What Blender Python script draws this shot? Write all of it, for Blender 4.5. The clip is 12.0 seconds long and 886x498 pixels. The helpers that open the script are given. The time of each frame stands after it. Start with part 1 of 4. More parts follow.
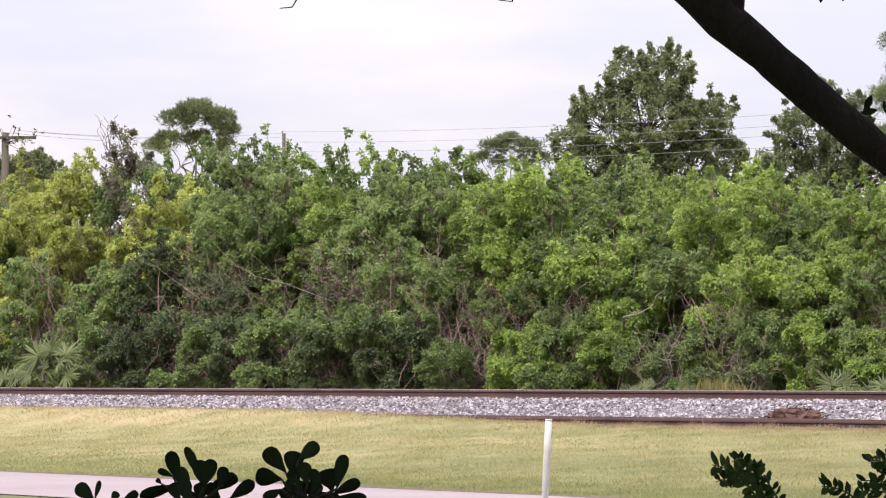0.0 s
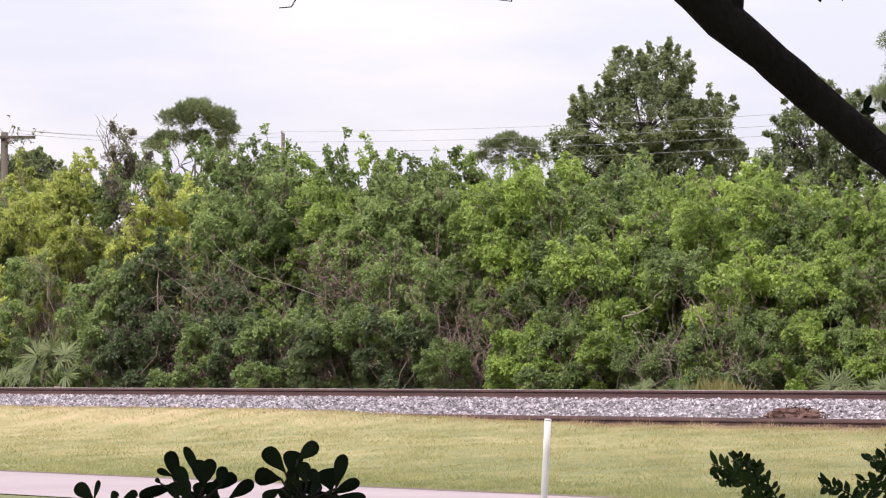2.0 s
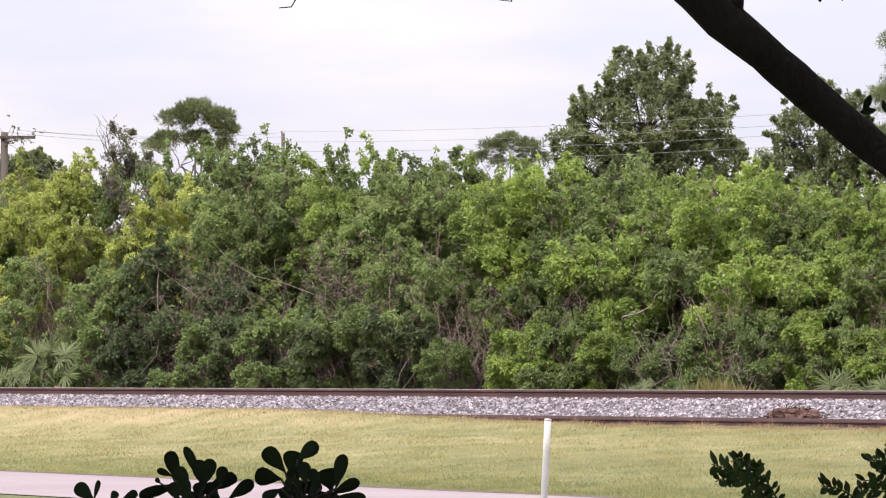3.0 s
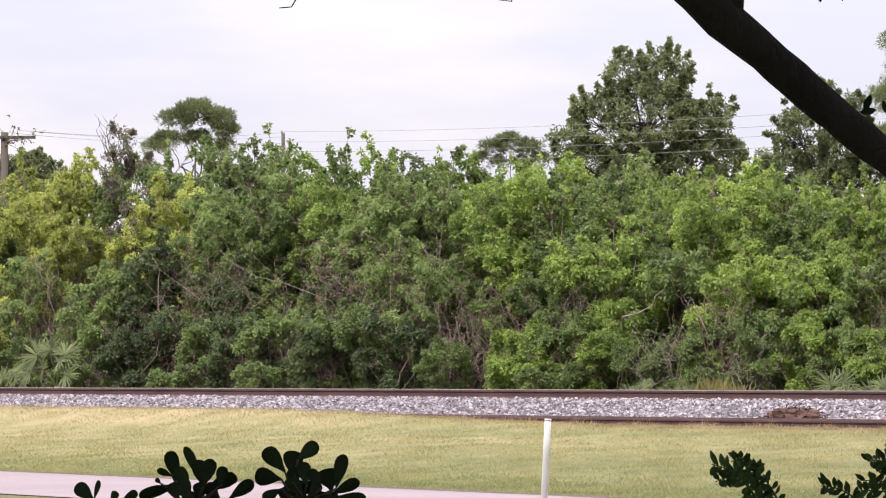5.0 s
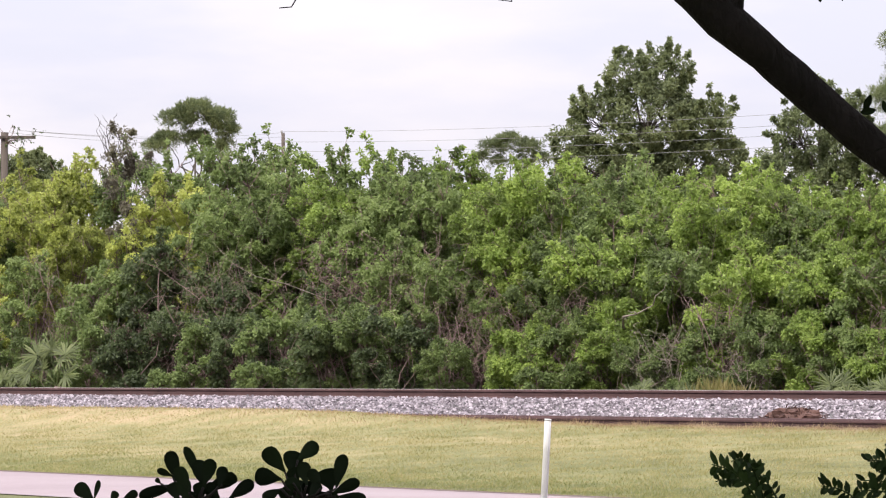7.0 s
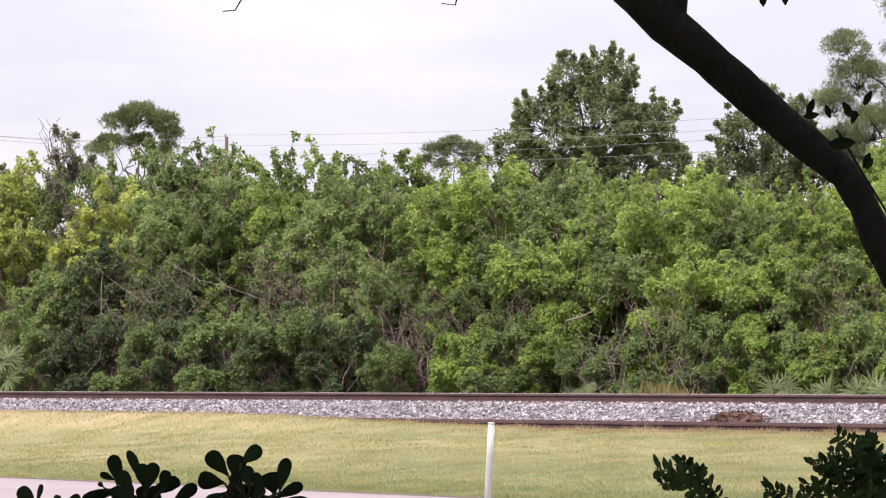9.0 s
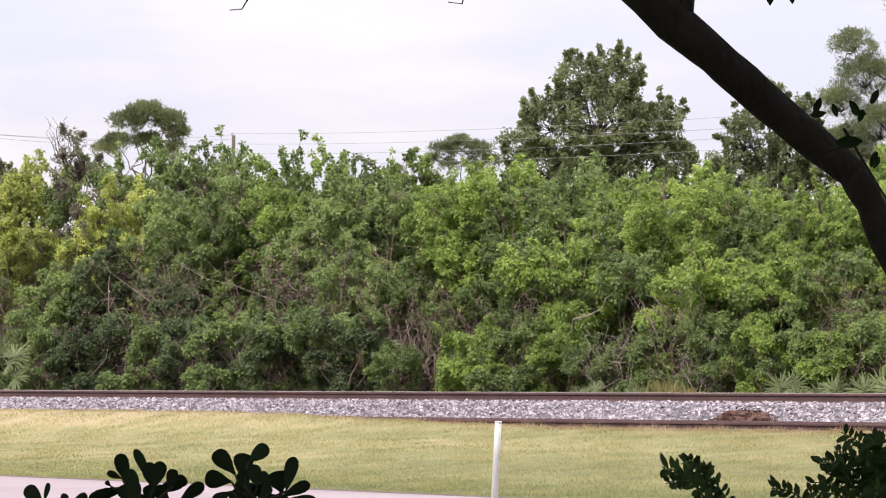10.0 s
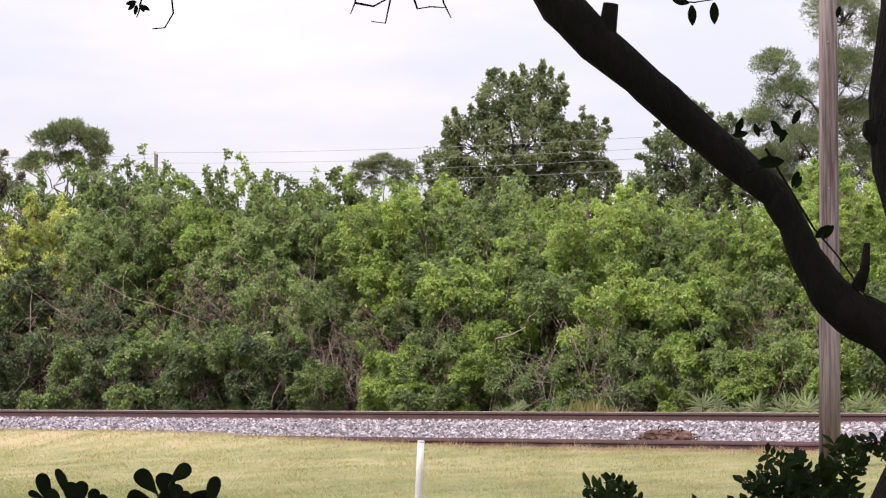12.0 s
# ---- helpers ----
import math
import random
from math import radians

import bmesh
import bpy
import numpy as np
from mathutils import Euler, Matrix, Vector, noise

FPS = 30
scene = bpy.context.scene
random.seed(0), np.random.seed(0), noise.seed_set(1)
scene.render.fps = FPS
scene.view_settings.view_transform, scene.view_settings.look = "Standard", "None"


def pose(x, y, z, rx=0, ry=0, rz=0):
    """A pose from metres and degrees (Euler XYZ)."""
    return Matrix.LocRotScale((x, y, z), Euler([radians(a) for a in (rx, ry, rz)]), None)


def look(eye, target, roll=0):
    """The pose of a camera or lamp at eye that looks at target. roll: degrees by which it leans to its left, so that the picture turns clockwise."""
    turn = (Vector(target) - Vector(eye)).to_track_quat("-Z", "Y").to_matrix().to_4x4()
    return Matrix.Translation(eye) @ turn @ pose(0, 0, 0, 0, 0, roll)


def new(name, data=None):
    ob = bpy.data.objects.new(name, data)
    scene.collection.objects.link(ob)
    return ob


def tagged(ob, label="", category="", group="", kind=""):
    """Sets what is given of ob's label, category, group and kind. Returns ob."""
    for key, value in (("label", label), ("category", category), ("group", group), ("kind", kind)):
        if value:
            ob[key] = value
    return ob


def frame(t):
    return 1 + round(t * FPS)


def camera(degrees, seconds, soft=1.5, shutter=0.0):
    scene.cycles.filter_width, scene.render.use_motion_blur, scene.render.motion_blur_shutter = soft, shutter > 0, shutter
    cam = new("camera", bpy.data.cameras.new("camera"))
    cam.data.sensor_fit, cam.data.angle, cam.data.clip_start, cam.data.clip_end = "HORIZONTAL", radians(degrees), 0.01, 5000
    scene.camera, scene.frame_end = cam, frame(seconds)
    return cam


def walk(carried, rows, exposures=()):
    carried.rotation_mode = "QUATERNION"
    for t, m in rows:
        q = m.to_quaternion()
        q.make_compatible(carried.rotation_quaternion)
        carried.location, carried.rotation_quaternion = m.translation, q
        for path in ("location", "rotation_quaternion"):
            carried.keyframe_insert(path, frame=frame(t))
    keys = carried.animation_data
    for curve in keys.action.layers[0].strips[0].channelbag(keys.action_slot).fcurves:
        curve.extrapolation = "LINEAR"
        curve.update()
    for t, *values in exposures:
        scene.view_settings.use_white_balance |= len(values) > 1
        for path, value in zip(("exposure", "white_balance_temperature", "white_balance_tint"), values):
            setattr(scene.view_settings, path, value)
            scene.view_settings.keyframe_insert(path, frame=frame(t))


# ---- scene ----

# World: x to the right, y along the first view, z up from the road's surface.
EYE = 1.71
cam = camera(16.0, 12.0, soft=1.15, shutter=0.2)
# seconds, turn to the right and upward tilt in degrees
PAN = [
    (0.0, 0.0, 2.300), (1.0, 0.012, 2.296), (3.2, 0.014, 2.294), (5.0, 0.012, 2.295), (6.7, 0.012, 2.295), (8.3, 0.014, 2.300),
    (8.4, 0.014, 2.300), (8.5, 0.024, 2.302), (8.6, 0.165, 2.312), (8.7, 0.678, 2.345), (8.8, 1.010, 2.360), (8.9, 1.036, 2.362),
    (9.0, 1.038, 2.362), (9.2, 1.044, 2.362), (9.4, 1.040, 2.360), (9.5, 1.010, 2.356), (9.6, 0.920, 2.342), (9.8, 0.912, 2.338),
    (10.5, 0.914, 2.345), (10.9, 0.918, 2.350), (11.0, 0.942, 2.360), (11.1, 0.960, 2.366), (11.2, 1.030, 2.376), (11.3, 1.066, 2.380),
    (11.4, 1.090, 2.386), (11.5, 1.166, 2.408), (11.6, 1.525, 2.475), (11.7, 2.125, 2.640), (11.8, 2.325, 2.708), (11.9, 2.318, 2.700),
    (12.0, 2.316, 2.690)]
walk(cam, [(t, pose(0, 0, EYE, 90 + tilt, 0, -turn)) for t, turn, tilt in PAN])

# ---------------------------------------------------------------- light
SUN_TO = Vector((-0.42, -0.48, 0.77)).normalized()
world = bpy.data.worlds.new("world")
scene.world = world
world.use_nodes = True
wn, wl = world.node_tree.nodes, world.node_tree.links
wn.clear()
w_out = wn.new("ShaderNodeOutputWorld")
w_bg = wn.new("ShaderNodeBackground")
w_sky = wn.new("ShaderNodeTexSky")
w_sky.sky_type, w_sky.sun_disc = "NISHITA", False
w_sky.sun_elevation = math.asin(SUN_TO.z)
w_sky.sun_rotation = math.atan2(SUN_TO.x, SUN_TO.y)
w_dim = wn.new("ShaderNodeVectorMath")
w_dim.operation = "SCALE"
w_dim.inputs["Scale"].default_value = 0.11
w_co = wn.new("ShaderNodeTexCoord")
w_map = wn.new("ShaderNodeMapping")
w_map.inputs["Scale"].default_value = (7, 7, 26)
w_map.inputs["Location"].default_value = (0.35, 0.2, 0.9)
w_noise = wn.new("ShaderNodeTexNoise")
w_noise.inputs["Scale"].default_value = 1.3
w_noise.inputs["Detail"].default_value = 6
w_ramp = wn.new("ShaderNodeValToRGB")
w_ramp.color_ramp.elements[0].position, w_ramp.color_ramp.elements[0].color = 0.34, (0.82, 0.82, 0.82, 1)
w_ramp.color_ramp.elements[1].position, w_ramp.color_ramp.elements[1].color = 0.66, (1, 1, 1, 1)
w_cloud = wn.new("ShaderNodeValToRGB")
w_cloud.color_ramp.elements[0].position, w_cloud.color_ramp.elements[0].color = 0.38, (0.905, 0.866, 1.0, 1)
w_cloud.color_ramp.elements[1].position, w_cloud.color_ramp.elements[1].color = 0.62, (1.0, 0.94, 0.99, 1)
w_mix = wn.new("ShaderNodeMixRGB")
wl.new(w_co.outputs["Generated"], w_map.inputs["Vector"])
wl.new(w_map.outputs["Vector"], w_noise.inputs["Vector"])
wl.new(w_noise.outputs["Fac"], w_ramp.inputs["Fac"])
wl.new(w_noise.outputs["Fac"], w_cloud.inputs["Fac"])
wl.new(w_sky.outputs["Color"], w_dim.inputs[0])
wl.new(w_ramp.outputs["Color"], w_mix.inputs["Fac"])
wl.new(w_dim.outputs["Vector"], w_mix.inputs["Color1"])
wl.new(w_cloud.outputs["Color"], w_mix.inputs["Color2"])
# thin overcast: the sky brightens towards the zenith
w_axis, w_rise, w_lift = wn.new("ShaderNodeSeparateXYZ"), wn.new("ShaderNodeMapRange"), wn.new("ShaderNodeVectorMath")
w_rise.inputs["From Min"].default_value, w_rise.inputs["From Max"].default_value = 0.08, 1.0
w_rise.inputs["To Min"].default_value, w_rise.inputs["To Max"].default_value = 1.0, 2.6
w_lift.operation = "SCALE"
wl.new(w_co.outputs["Generated"], w_axis.inputs["Vector"])
wl.new(w_axis.outputs["Z"], w_rise.inputs["Value"])
wl.new(w_mix.outputs["Color"], w_lift.inputs[0])
wl.new(w_rise.outputs["Result"], w_lift.inputs["Scale"])
wl.new(w_lift.outputs["Vector"], w_bg.inputs["Color"])
w_bg.inputs["Strength"].default_value = 0.700
wl.new(w_bg.outputs["Background"], w_out.inputs["Surface"])

sun = new("sun", bpy.data.lights.new("sun", "SUN"))
sun.data.energy, sun.data.angle, sun.data.color = 3.0, radians(6), (1.0, 0.95, 0.84)
scene.view_settings.exposure = 0.55
sun.matrix_world = look(SUN_TO * 100, (0, 0, 0))


# ---------------------------------------------------------------- materials
def material(name, rough=0.8, metal=0.0):
    m = bpy.data.materials.new(name)
    m.use_nodes = True
    n = m.node_tree.nodes
    b = n["Principled BSDF"]
    b.inputs["Roughness"].default_value, b.inputs["Metallic"].default_value = rough, metal
    return m, n, m.node_tree.links, b


def ramp(n, stops):
    r = n.new("ShaderNodeValToRGB")
    el = r.color_ramp.elements
    while len(el) < len(stops):
        el.new(0.5)
    for e, (at, col) in zip(el, stops):
        e.position, e.color = at, (*col, 1)
    return r


def noise_node(n, l, scale, detail=4, coord="Object", stretch=None):
    co = n.new("ShaderNodeTexCoord")
    t = n.new("ShaderNodeTexNoise")
    t.inputs["Scale"].default_value, t.inputs["Detail"].default_value = scale, detail
    if stretch:
        mp = n.new("ShaderNodeMapping")
        mp.inputs["Scale"].default_value = stretch
        l.new(co.outputs[coord], mp.inputs["Vector"])
        l.new(mp.outputs["Vector"], t.inputs["Vector"])
    else:
        l.new(co.outputs[coord], t.inputs["Vector"])
    return t


def bump(n, l, b, height, strength=0.4, distance=0.02):
    k = n.new("ShaderNodeBump")
    k.inputs["Strength"].default_value, k.inputs["Distance"].default_value = strength, distance
    l.new(height, k.inputs["Height"])
    l.new(k.outputs["Normal"], b.inputs["Normal"])


def math_node(n, l, op, a, b):
    k = n.new("ShaderNodeMath")
    k.operation = op
    for i, v in enumerate((a, b)):
        if isinstance(v, (int, float)):
            k.inputs[i].default_value = v
        else:
            l.new(v, k.inputs[i])
    return k.outputs[0]


def leaf_material(name, dark, mid, light, through_light=0.5, rough=0.5, spread=0.55, gloss=0.4):
    """Leaves: each leaf its own shade, each plant its own drift, some light through the blade."""
    m, n, l, b = material(name, rough)
    geo, info = n.new("ShaderNodeNewGeometry"), n.new("ShaderNodeObjectInfo")
    patch = noise_node(n, l, 1.1, 4)
    a = math_node(n, l, "MULTIPLY", geo.outputs["Random Per Island"], spread)
    c = math_node(n, l, "MULTIPLY", info.outputs["Random"], 0.42)
    d = math_node(n, l, "MULTIPLY", math_node(n, l, "SUBTRACT", patch.outputs["Fac"], 0.5), 1.9)
    fac = math_node(n, l, "ADD", math_node(n, l, "ADD", a, c), math_node(n, l, "ADD", d, 0.07))
    r = ramp(n, [(0.1, dark), (0.5, mid), (0.95, light)])
    l.new(fac, r.inputs["Fac"])
    l.new(r.outputs["Color"], b.inputs["Base Color"])
    b.inputs["Specular IOR Level"].default_value = gloss
    t = n.new("ShaderNodeBsdfTranslucent")
    l.new(r.outputs["Color"], t.inputs["Color"])
    mix = n.new("ShaderNodeMixShader")
    mix.inputs["Fac"].default_value = through_light
    l.new(b.outputs["BSDF"], mix.inputs[1])
    l.new(t.outputs["BSDF"], mix.inputs[2])
    l.new(mix.outputs["Shader"], n["Material Output"].inputs["Surface"])
    return m


def grainy(name, stops, scale, rough=0.85, metal=0.0, fine=None, bumpy=0.4, stretch=None, depth=0.02):
    m, n, l, b = material(name, rough, metal)
    big = noise_node(n, l, scale, 5, stretch=stretch)
    small = noise_node(n, l, fine or scale * 9, 6, stretch=stretch)
    fac = math_node(n, l, "ADD", math_node(n, l, "MULTIPLY", big.outputs["Fac"], 0.6), math_node(n, l, "MULTIPLY", small.outputs["Fac"], 0.4))
    r = ramp(n, stops)
    l.new(fac, r.inputs["Fac"])
    l.new(r.outputs["Color"], b.inputs["Base Color"])
    bump(n, l, b, small.outputs["Fac"], bumpy, depth)
    return m


M_PEPPER = leaf_material("pepper_leaves", (0.100, 0.128, 0.052), (0.182, 0.246, 0.086), (0.308, 0.386, 0.142), 0.55)
M_BRIGHT = leaf_material("bright_leaves", (0.135, 0.178, 0.054), (0.252, 0.344, 0.084), (0.418, 0.522, 0.140), 0.55)
M_YELLOW = leaf_material("yellowing_leaves", (0.222, 0.252, 0.070), (0.376, 0.424, 0.112), (0.560, 0.600, 0.175), 0.55)
# Deep green; on shrubs and undergrowth it also stands for shade in the hollows.
M_DEEP = leaf_material("deep_and_shade_leaves", (0.066, 0.086, 0.042), (0.112, 0.150, 0.064), (0.180, 0.228, 0.096), 0.5)
M_OAK = leaf_material("oak_leaves", (0.090, 0.110, 0.058), (0.150, 0.180, 0.090), (0.225, 0.262, 0.122), 0.45)
M_PINE = leaf_material("pine_needles", (0.104, 0.130, 0.064), (0.172, 0.206, 0.098), (0.258, 0.292, 0.135), 0.45)
M_PURPLE = leaf_material("dull_leaves", (0.125, 0.108, 0.090), (0.195, 0.178, 0.134), (0.270, 0.252, 0.165), 0.5)
M_RUST = leaf_material("withered_leaves", (0.070, 0.045, 0.038), (0.115, 0.078, 0.064), (0.165, 0.120, 0.090), 0.3)
M_PALM = leaf_material("palmetto_leaves", (0.058, 0.074, 0.024), (0.104, 0.130, 0.044), (0.175, 0.204, 0.078), 0.35, 0.5)
M_STRAW = leaf_material("dry_straw", (0.260, 0.175, 0.100), (0.405, 0.292, 0.172), (0.540, 0.420, 0.265), 0.65)
M_TURF = leaf_material("turf_blades", (0.222, 0.228, 0.086), (0.326, 0.308, 0.126), (0.460, 0.400, 0.200), 0.65)
M_LUSH = leaf_material("fresh_turf_blades", (0.195, 0.220, 0.080), (0.282, 0.302, 0.114), (0.395, 0.380, 0.165), 0.65)
# Near-black leaf colour: the tree's shade is put into it.
M_SHADE_LEAF = leaf_material("shade_dark_leaves", (0.006, 0.011, 0.005), (0.011, 0.020, 0.007), (0.020, 0.032, 0.010), 0.04, 0.7, 0.5, 0.08)
# Frond colour kept low, with part of the tree's shade in it.
M_FROND = leaf_material("shade_toned_compound_leaves", (0.012, 0.024, 0.008), (0.024, 0.045, 0.012), (0.045, 0.080, 0.020), 0.12, 0.6, 0.5, 0.1)
M_STEM = grainy("grey_stems", [(0.3, (0.150, 0.096, 0.090)), (0.7, (0.275, 0.190, 0.176))], 2.0)
M_TWIG = grainy("bleached_twigs", [(0.3, (0.160, 0.126, 0.097)), (0.7, (0.302, 0.260, 0.218))], 3.0)
# Bark coloured darker than real bark, to carry the shade on the near limb.
M_BARK = grainy("shade_dark_bark", [(0.3, (0.005, 0.004, 0.0035)), (0.7, (0.017, 0.013, 0.011))], 5.0, 0.95, bumpy=0.9, stretch=(1, 1, 0.35), depth=0.03)
M_PINEBARK = grainy("pine_bark", [(0.3, (0.040, 0.032, 0.028)), (0.7, (0.100, 0.080, 0.068))], 3.0)
M_POLE = grainy("weathered_pole_wood", [(0.38, (0.040, 0.028, 0.028)), (0.48, (0.110, 0.084, 0.084)), (0.60, (0.200, 0.162, 0.162))], 5.0, 0.9, fine=30, bumpy=0.8, stretch=(1, 1, 0.05))
M_FARPOLE = grainy("grey_pole_wood", [(0.3, (0.050, 0.040, 0.034)), (0.7, (0.118, 0.094, 0.077))], 4.0, stretch=(1, 1, 0.1))
M_WIRE = grainy("wire_metal", [(0.3, (0.150, 0.150, 0.160)), (0.7, (0.250, 0.250, 0.260))], 3.0, 0.5)
M_RUSTRAIL = grainy("rusty_rail_side", [(0.3, (0.041, 0.020, 0.021)), (0.7, (0.096, 0.049, 0.049))], 1.5, 0.85)
M_HEAD = grainy("worn_rail_head", [(0.3, (0.252, 0.218, 0.206)), (0.7, (0.403, 0.370, 0.353))], 2.0, 0.45, 0.6)
M_POST = grainy("white_post_plastic", [(0.3, (0.588, 0.580, 0.571)), (0.7, (0.697, 0.689, 0.680))], 4.0, 0.55, bumpy=0.1)
M_ROAD = grainy("pale_concrete", [(0.25, (0.222, 0.176, 0.190)), (0.5, (0.272, 0.220, 0.236)), (0.8, (0.318, 0.268, 0.280))], 0.35, 0.9, fine=14, bumpy=0.2)
M_EARTH = grainy("brown_debris", [(0.3, (0.044, 0.019, 0.014)), (0.7, (0.120, 0.058, 0.045))], 4.0)
M_VERGE = grainy("bare_verge_soil", [(0.3, (0.062, 0.040, 0.032)), (0.7, (0.140, 0.100, 0.080))], 3.0)
M_WALL = grainy("blocker_wall_stucco", [(0.3, (0.100, 0.090, 0.080)), (0.7, (0.140, 0.125, 0.110))], 1.0)
M_GLASSY = grainy("insulator_glaze", [(0.3, (0.336, 0.336, 0.344)), (0.7, (0.462, 0.462, 0.470))], 5.0, 0.3)


def stone_material():
    m, n, l, b = material("ballast_stone", 0.9)
    geo = n.new("ShaderNodeNewGeometry")
    drift = noise_node(n, l, 0.5, 4)
    f = noise_node(n, l, 40, 3)
    fac = math_node(n, l, "ADD", math_node(n, l, "MULTIPLY", geo.outputs["Random Per Island"], 0.7), math_node(n, l, "MULTIPLY", drift.outputs["Fac"], 0.3))
    r = ramp(n, [(0.05, (0.076, 0.064, 0.072)), (0.45, (0.240, 0.210, 0.234)), (0.95, (0.540, 0.484, 0.530))])
    l.new(fac, r.inputs["Fac"])
    l.new(r.outputs["Color"], b.inputs["Base Color"])
    bump(n, l, b, f.outputs["Fac"], 0.3, 0.01)
    return m


def grass_ground():
    """Mown turf: green and straw patches, drier towards the line, bare specks."""
    m, n, l, b = material("mown_grass", 0.95)
    big = n.new("ShaderNodeTexNoise")
    big.inputs["Scale"].default_value, big.inputs["Detail"].default_value = 1.0, 4
    place, bands = n.new("ShaderNodeTexCoord"), n.new("ShaderNodeCombineXYZ")
    for k, way, rate in (("X", (0.732, -0.681, 0), 0.07), ("Y", (0.681, 0.732, 0), 0.42)):
        dot = n.new("ShaderNodeVectorMath")
        dot.operation = "DOT_PRODUCT"
        dot.inputs[1].default_value = [v * rate for v in way]
        l.new(place.outputs["Object"], dot.inputs[0])
        l.new(dot.outputs["Value"], bands.inputs[k])
    l.new(bands.outputs["Vector"], big.inputs["Vector"])
    mid = noise_node(n, l, 1.7, 5)
    fine = noise_node(n, l, 14, 6)
    fac = math_node(n, l, "ADD", math_node(n, l, "MULTIPLY", big.outputs["Fac"], 0.34), math_node(n, l, "MULTIPLY", mid.outputs["Fac"], 0.34))
    fac = math_node(n, l, "ADD", fac, math_node(n, l, "MULTIPLY", fine.outputs["Fac"], 0.32))
    dry = n.new("ShaderNodeMapRange")
    dry.inputs["From Min"].default_value, dry.inputs["From Max"].default_value = 0.42 * 34, 0.42 * 46
    dry.inputs["To Min"].default_value, dry.inputs["To Max"].default_value = -0.05, 0.07
    l.new(dot.outputs["Value"], dry.inputs["Value"])
    fac = math_node(n, l, "ADD", fac, dry.outputs["Result"])
    split, south = n.new("ShaderNodeSeparateXYZ"), n.new("ShaderNodeMapRange")
    l.new(bands.outputs["Vector"], split.inputs["Vector"])
    l.new(split.outputs["X"], south.inputs["Value"])
    south.inputs["From Min"].default_value, south.inputs["From Max"].default_value = 0.07 * -52, 0.07 * -32
    south.inputs["To Min"].default_value, south.inputs["To Max"].default_value = 0.02, -0.06
    fac = math_node(n, l, "ADD", fac, south.outputs["Result"])
    r = ramp(n, [(0.36, (0.100, 0.108, 0.038)), (0.47, (0.172, 0.168, 0.066)), (0.57, (0.250, 0.216, 0.102)), (0.68, (0.345, 0.264, 0.156))])
    l.new(fac, r.inputs["Fac"])
    l.new(r.outputs["Color"], b.inputs["Base Color"])
    bump(n, l, b, fine.outputs["Fac"], 0.6, 0.04)
    return m


M_STONE = stone_material()
M_GRASS = grass_ground()
# Bed coloured dark, so the shade in the gaps between stones is painted.
M_BED = grainy("fines_with_gap_shade", [(0.3, (0.060, 0.053, 0.055)), (0.7, (0.150, 0.140, 0.144))], 3.0, fine=30, bumpy=0.8)
M_SOIL = grainy("leaf_litter", [(0.3, (0.030, 0.022, 0.014)), (0.7, (0.085, 0.062, 0.040))], 2.0)

# ---------------------------------------------------------------- helpers
ALONG = Vector((0.732, -0.681, 0.0))      # along the line, towards the right
ACROSS = Vector((0.681, 0.732, 0.0))      # across the line, away from the eye
ROAD_ACROSS = Vector((0.771, 0.637, 0.0))
ROAD_FAR, ROAD_NEAR = 29.6, 24.0
LINE_TURN = math.degrees(math.atan2(ALONG.y, ALONG.x))


def smooth(t):
    t = np.clip(t, 0, 1)
    return t * t * (3 - 2 * t)


def ground_height(x, y):
    """Height of the ground: road at 0, lawn rising to the siding, the bank of the main line, then the wood."""
    x, y = np.asarray(x, float), np.asarray(y, float)
    c = ACROSS.x * x + ACROSS.y * y
    r = ROAD_ACROSS.x * x + ROAD_ACROSS.y * y - ROAD_FAR - 0.2
    gap = np.maximum(45.7 - c, 0.0)
    t = np.where(r > 0, r / np.maximum(r + gap, 1e-6), 0.0)
    z = 0.74 * np.clip(t, 0, 1)
    z = z + 0.44 * np.clip((c - 48.9) / 1.6, 0, 1) * (r > 0)
    z = z - 0.2 * smooth((c - 53.9) / 1.5) * (r > 0)
    s = ALONG.x * x + ALONG.y * y
    z = z + 0.27 * smooth((-s - 37) / 11) * np.exp(-((c - 45.5) / 1.1) ** 2)
    return z + 0.015 * np.sin(x * 1.3 + y * 0.7) * (gap > 0.4) * (r > 0.4)


def line_point(s, c, lift=0.0):
    p = ALONG * s + ACROSS * c
    return Vector((p.x, p.y, float(ground_height(p.x, p.y)) + lift))


def part(name, mesh, mat, parent=None, label=""):
    """Links a mesh (or a bmesh) as one object, under its thing."""
    if isinstance(mesh, bmesh.types.BMesh):
        data = bpy.data.meshes.new(name)
        mesh.to_mesh(data)
        mesh.free()
        mesh = data
    if mat and not mesh.materials:
        mesh.materials.append(mat)
    ob = new(name, mesh)
    ob.parent = parent
    if label:
        ob["label"] = label
    return ob


def raw_mesh(name, verts, faces, flat=True):
    me = bpy.data.meshes.new(name)
    me.from_pydata([tuple(v) for v in np.asarray(verts, float).tolist()], [], faces if isinstance(faces, list) else faces.tolist())
    me.update()
    if not flat:
        me.shade_smooth()
    return me


def unit(v):
    return v / np.maximum(np.linalg.norm(v, axis=-1, keepdims=True), 1e-9)


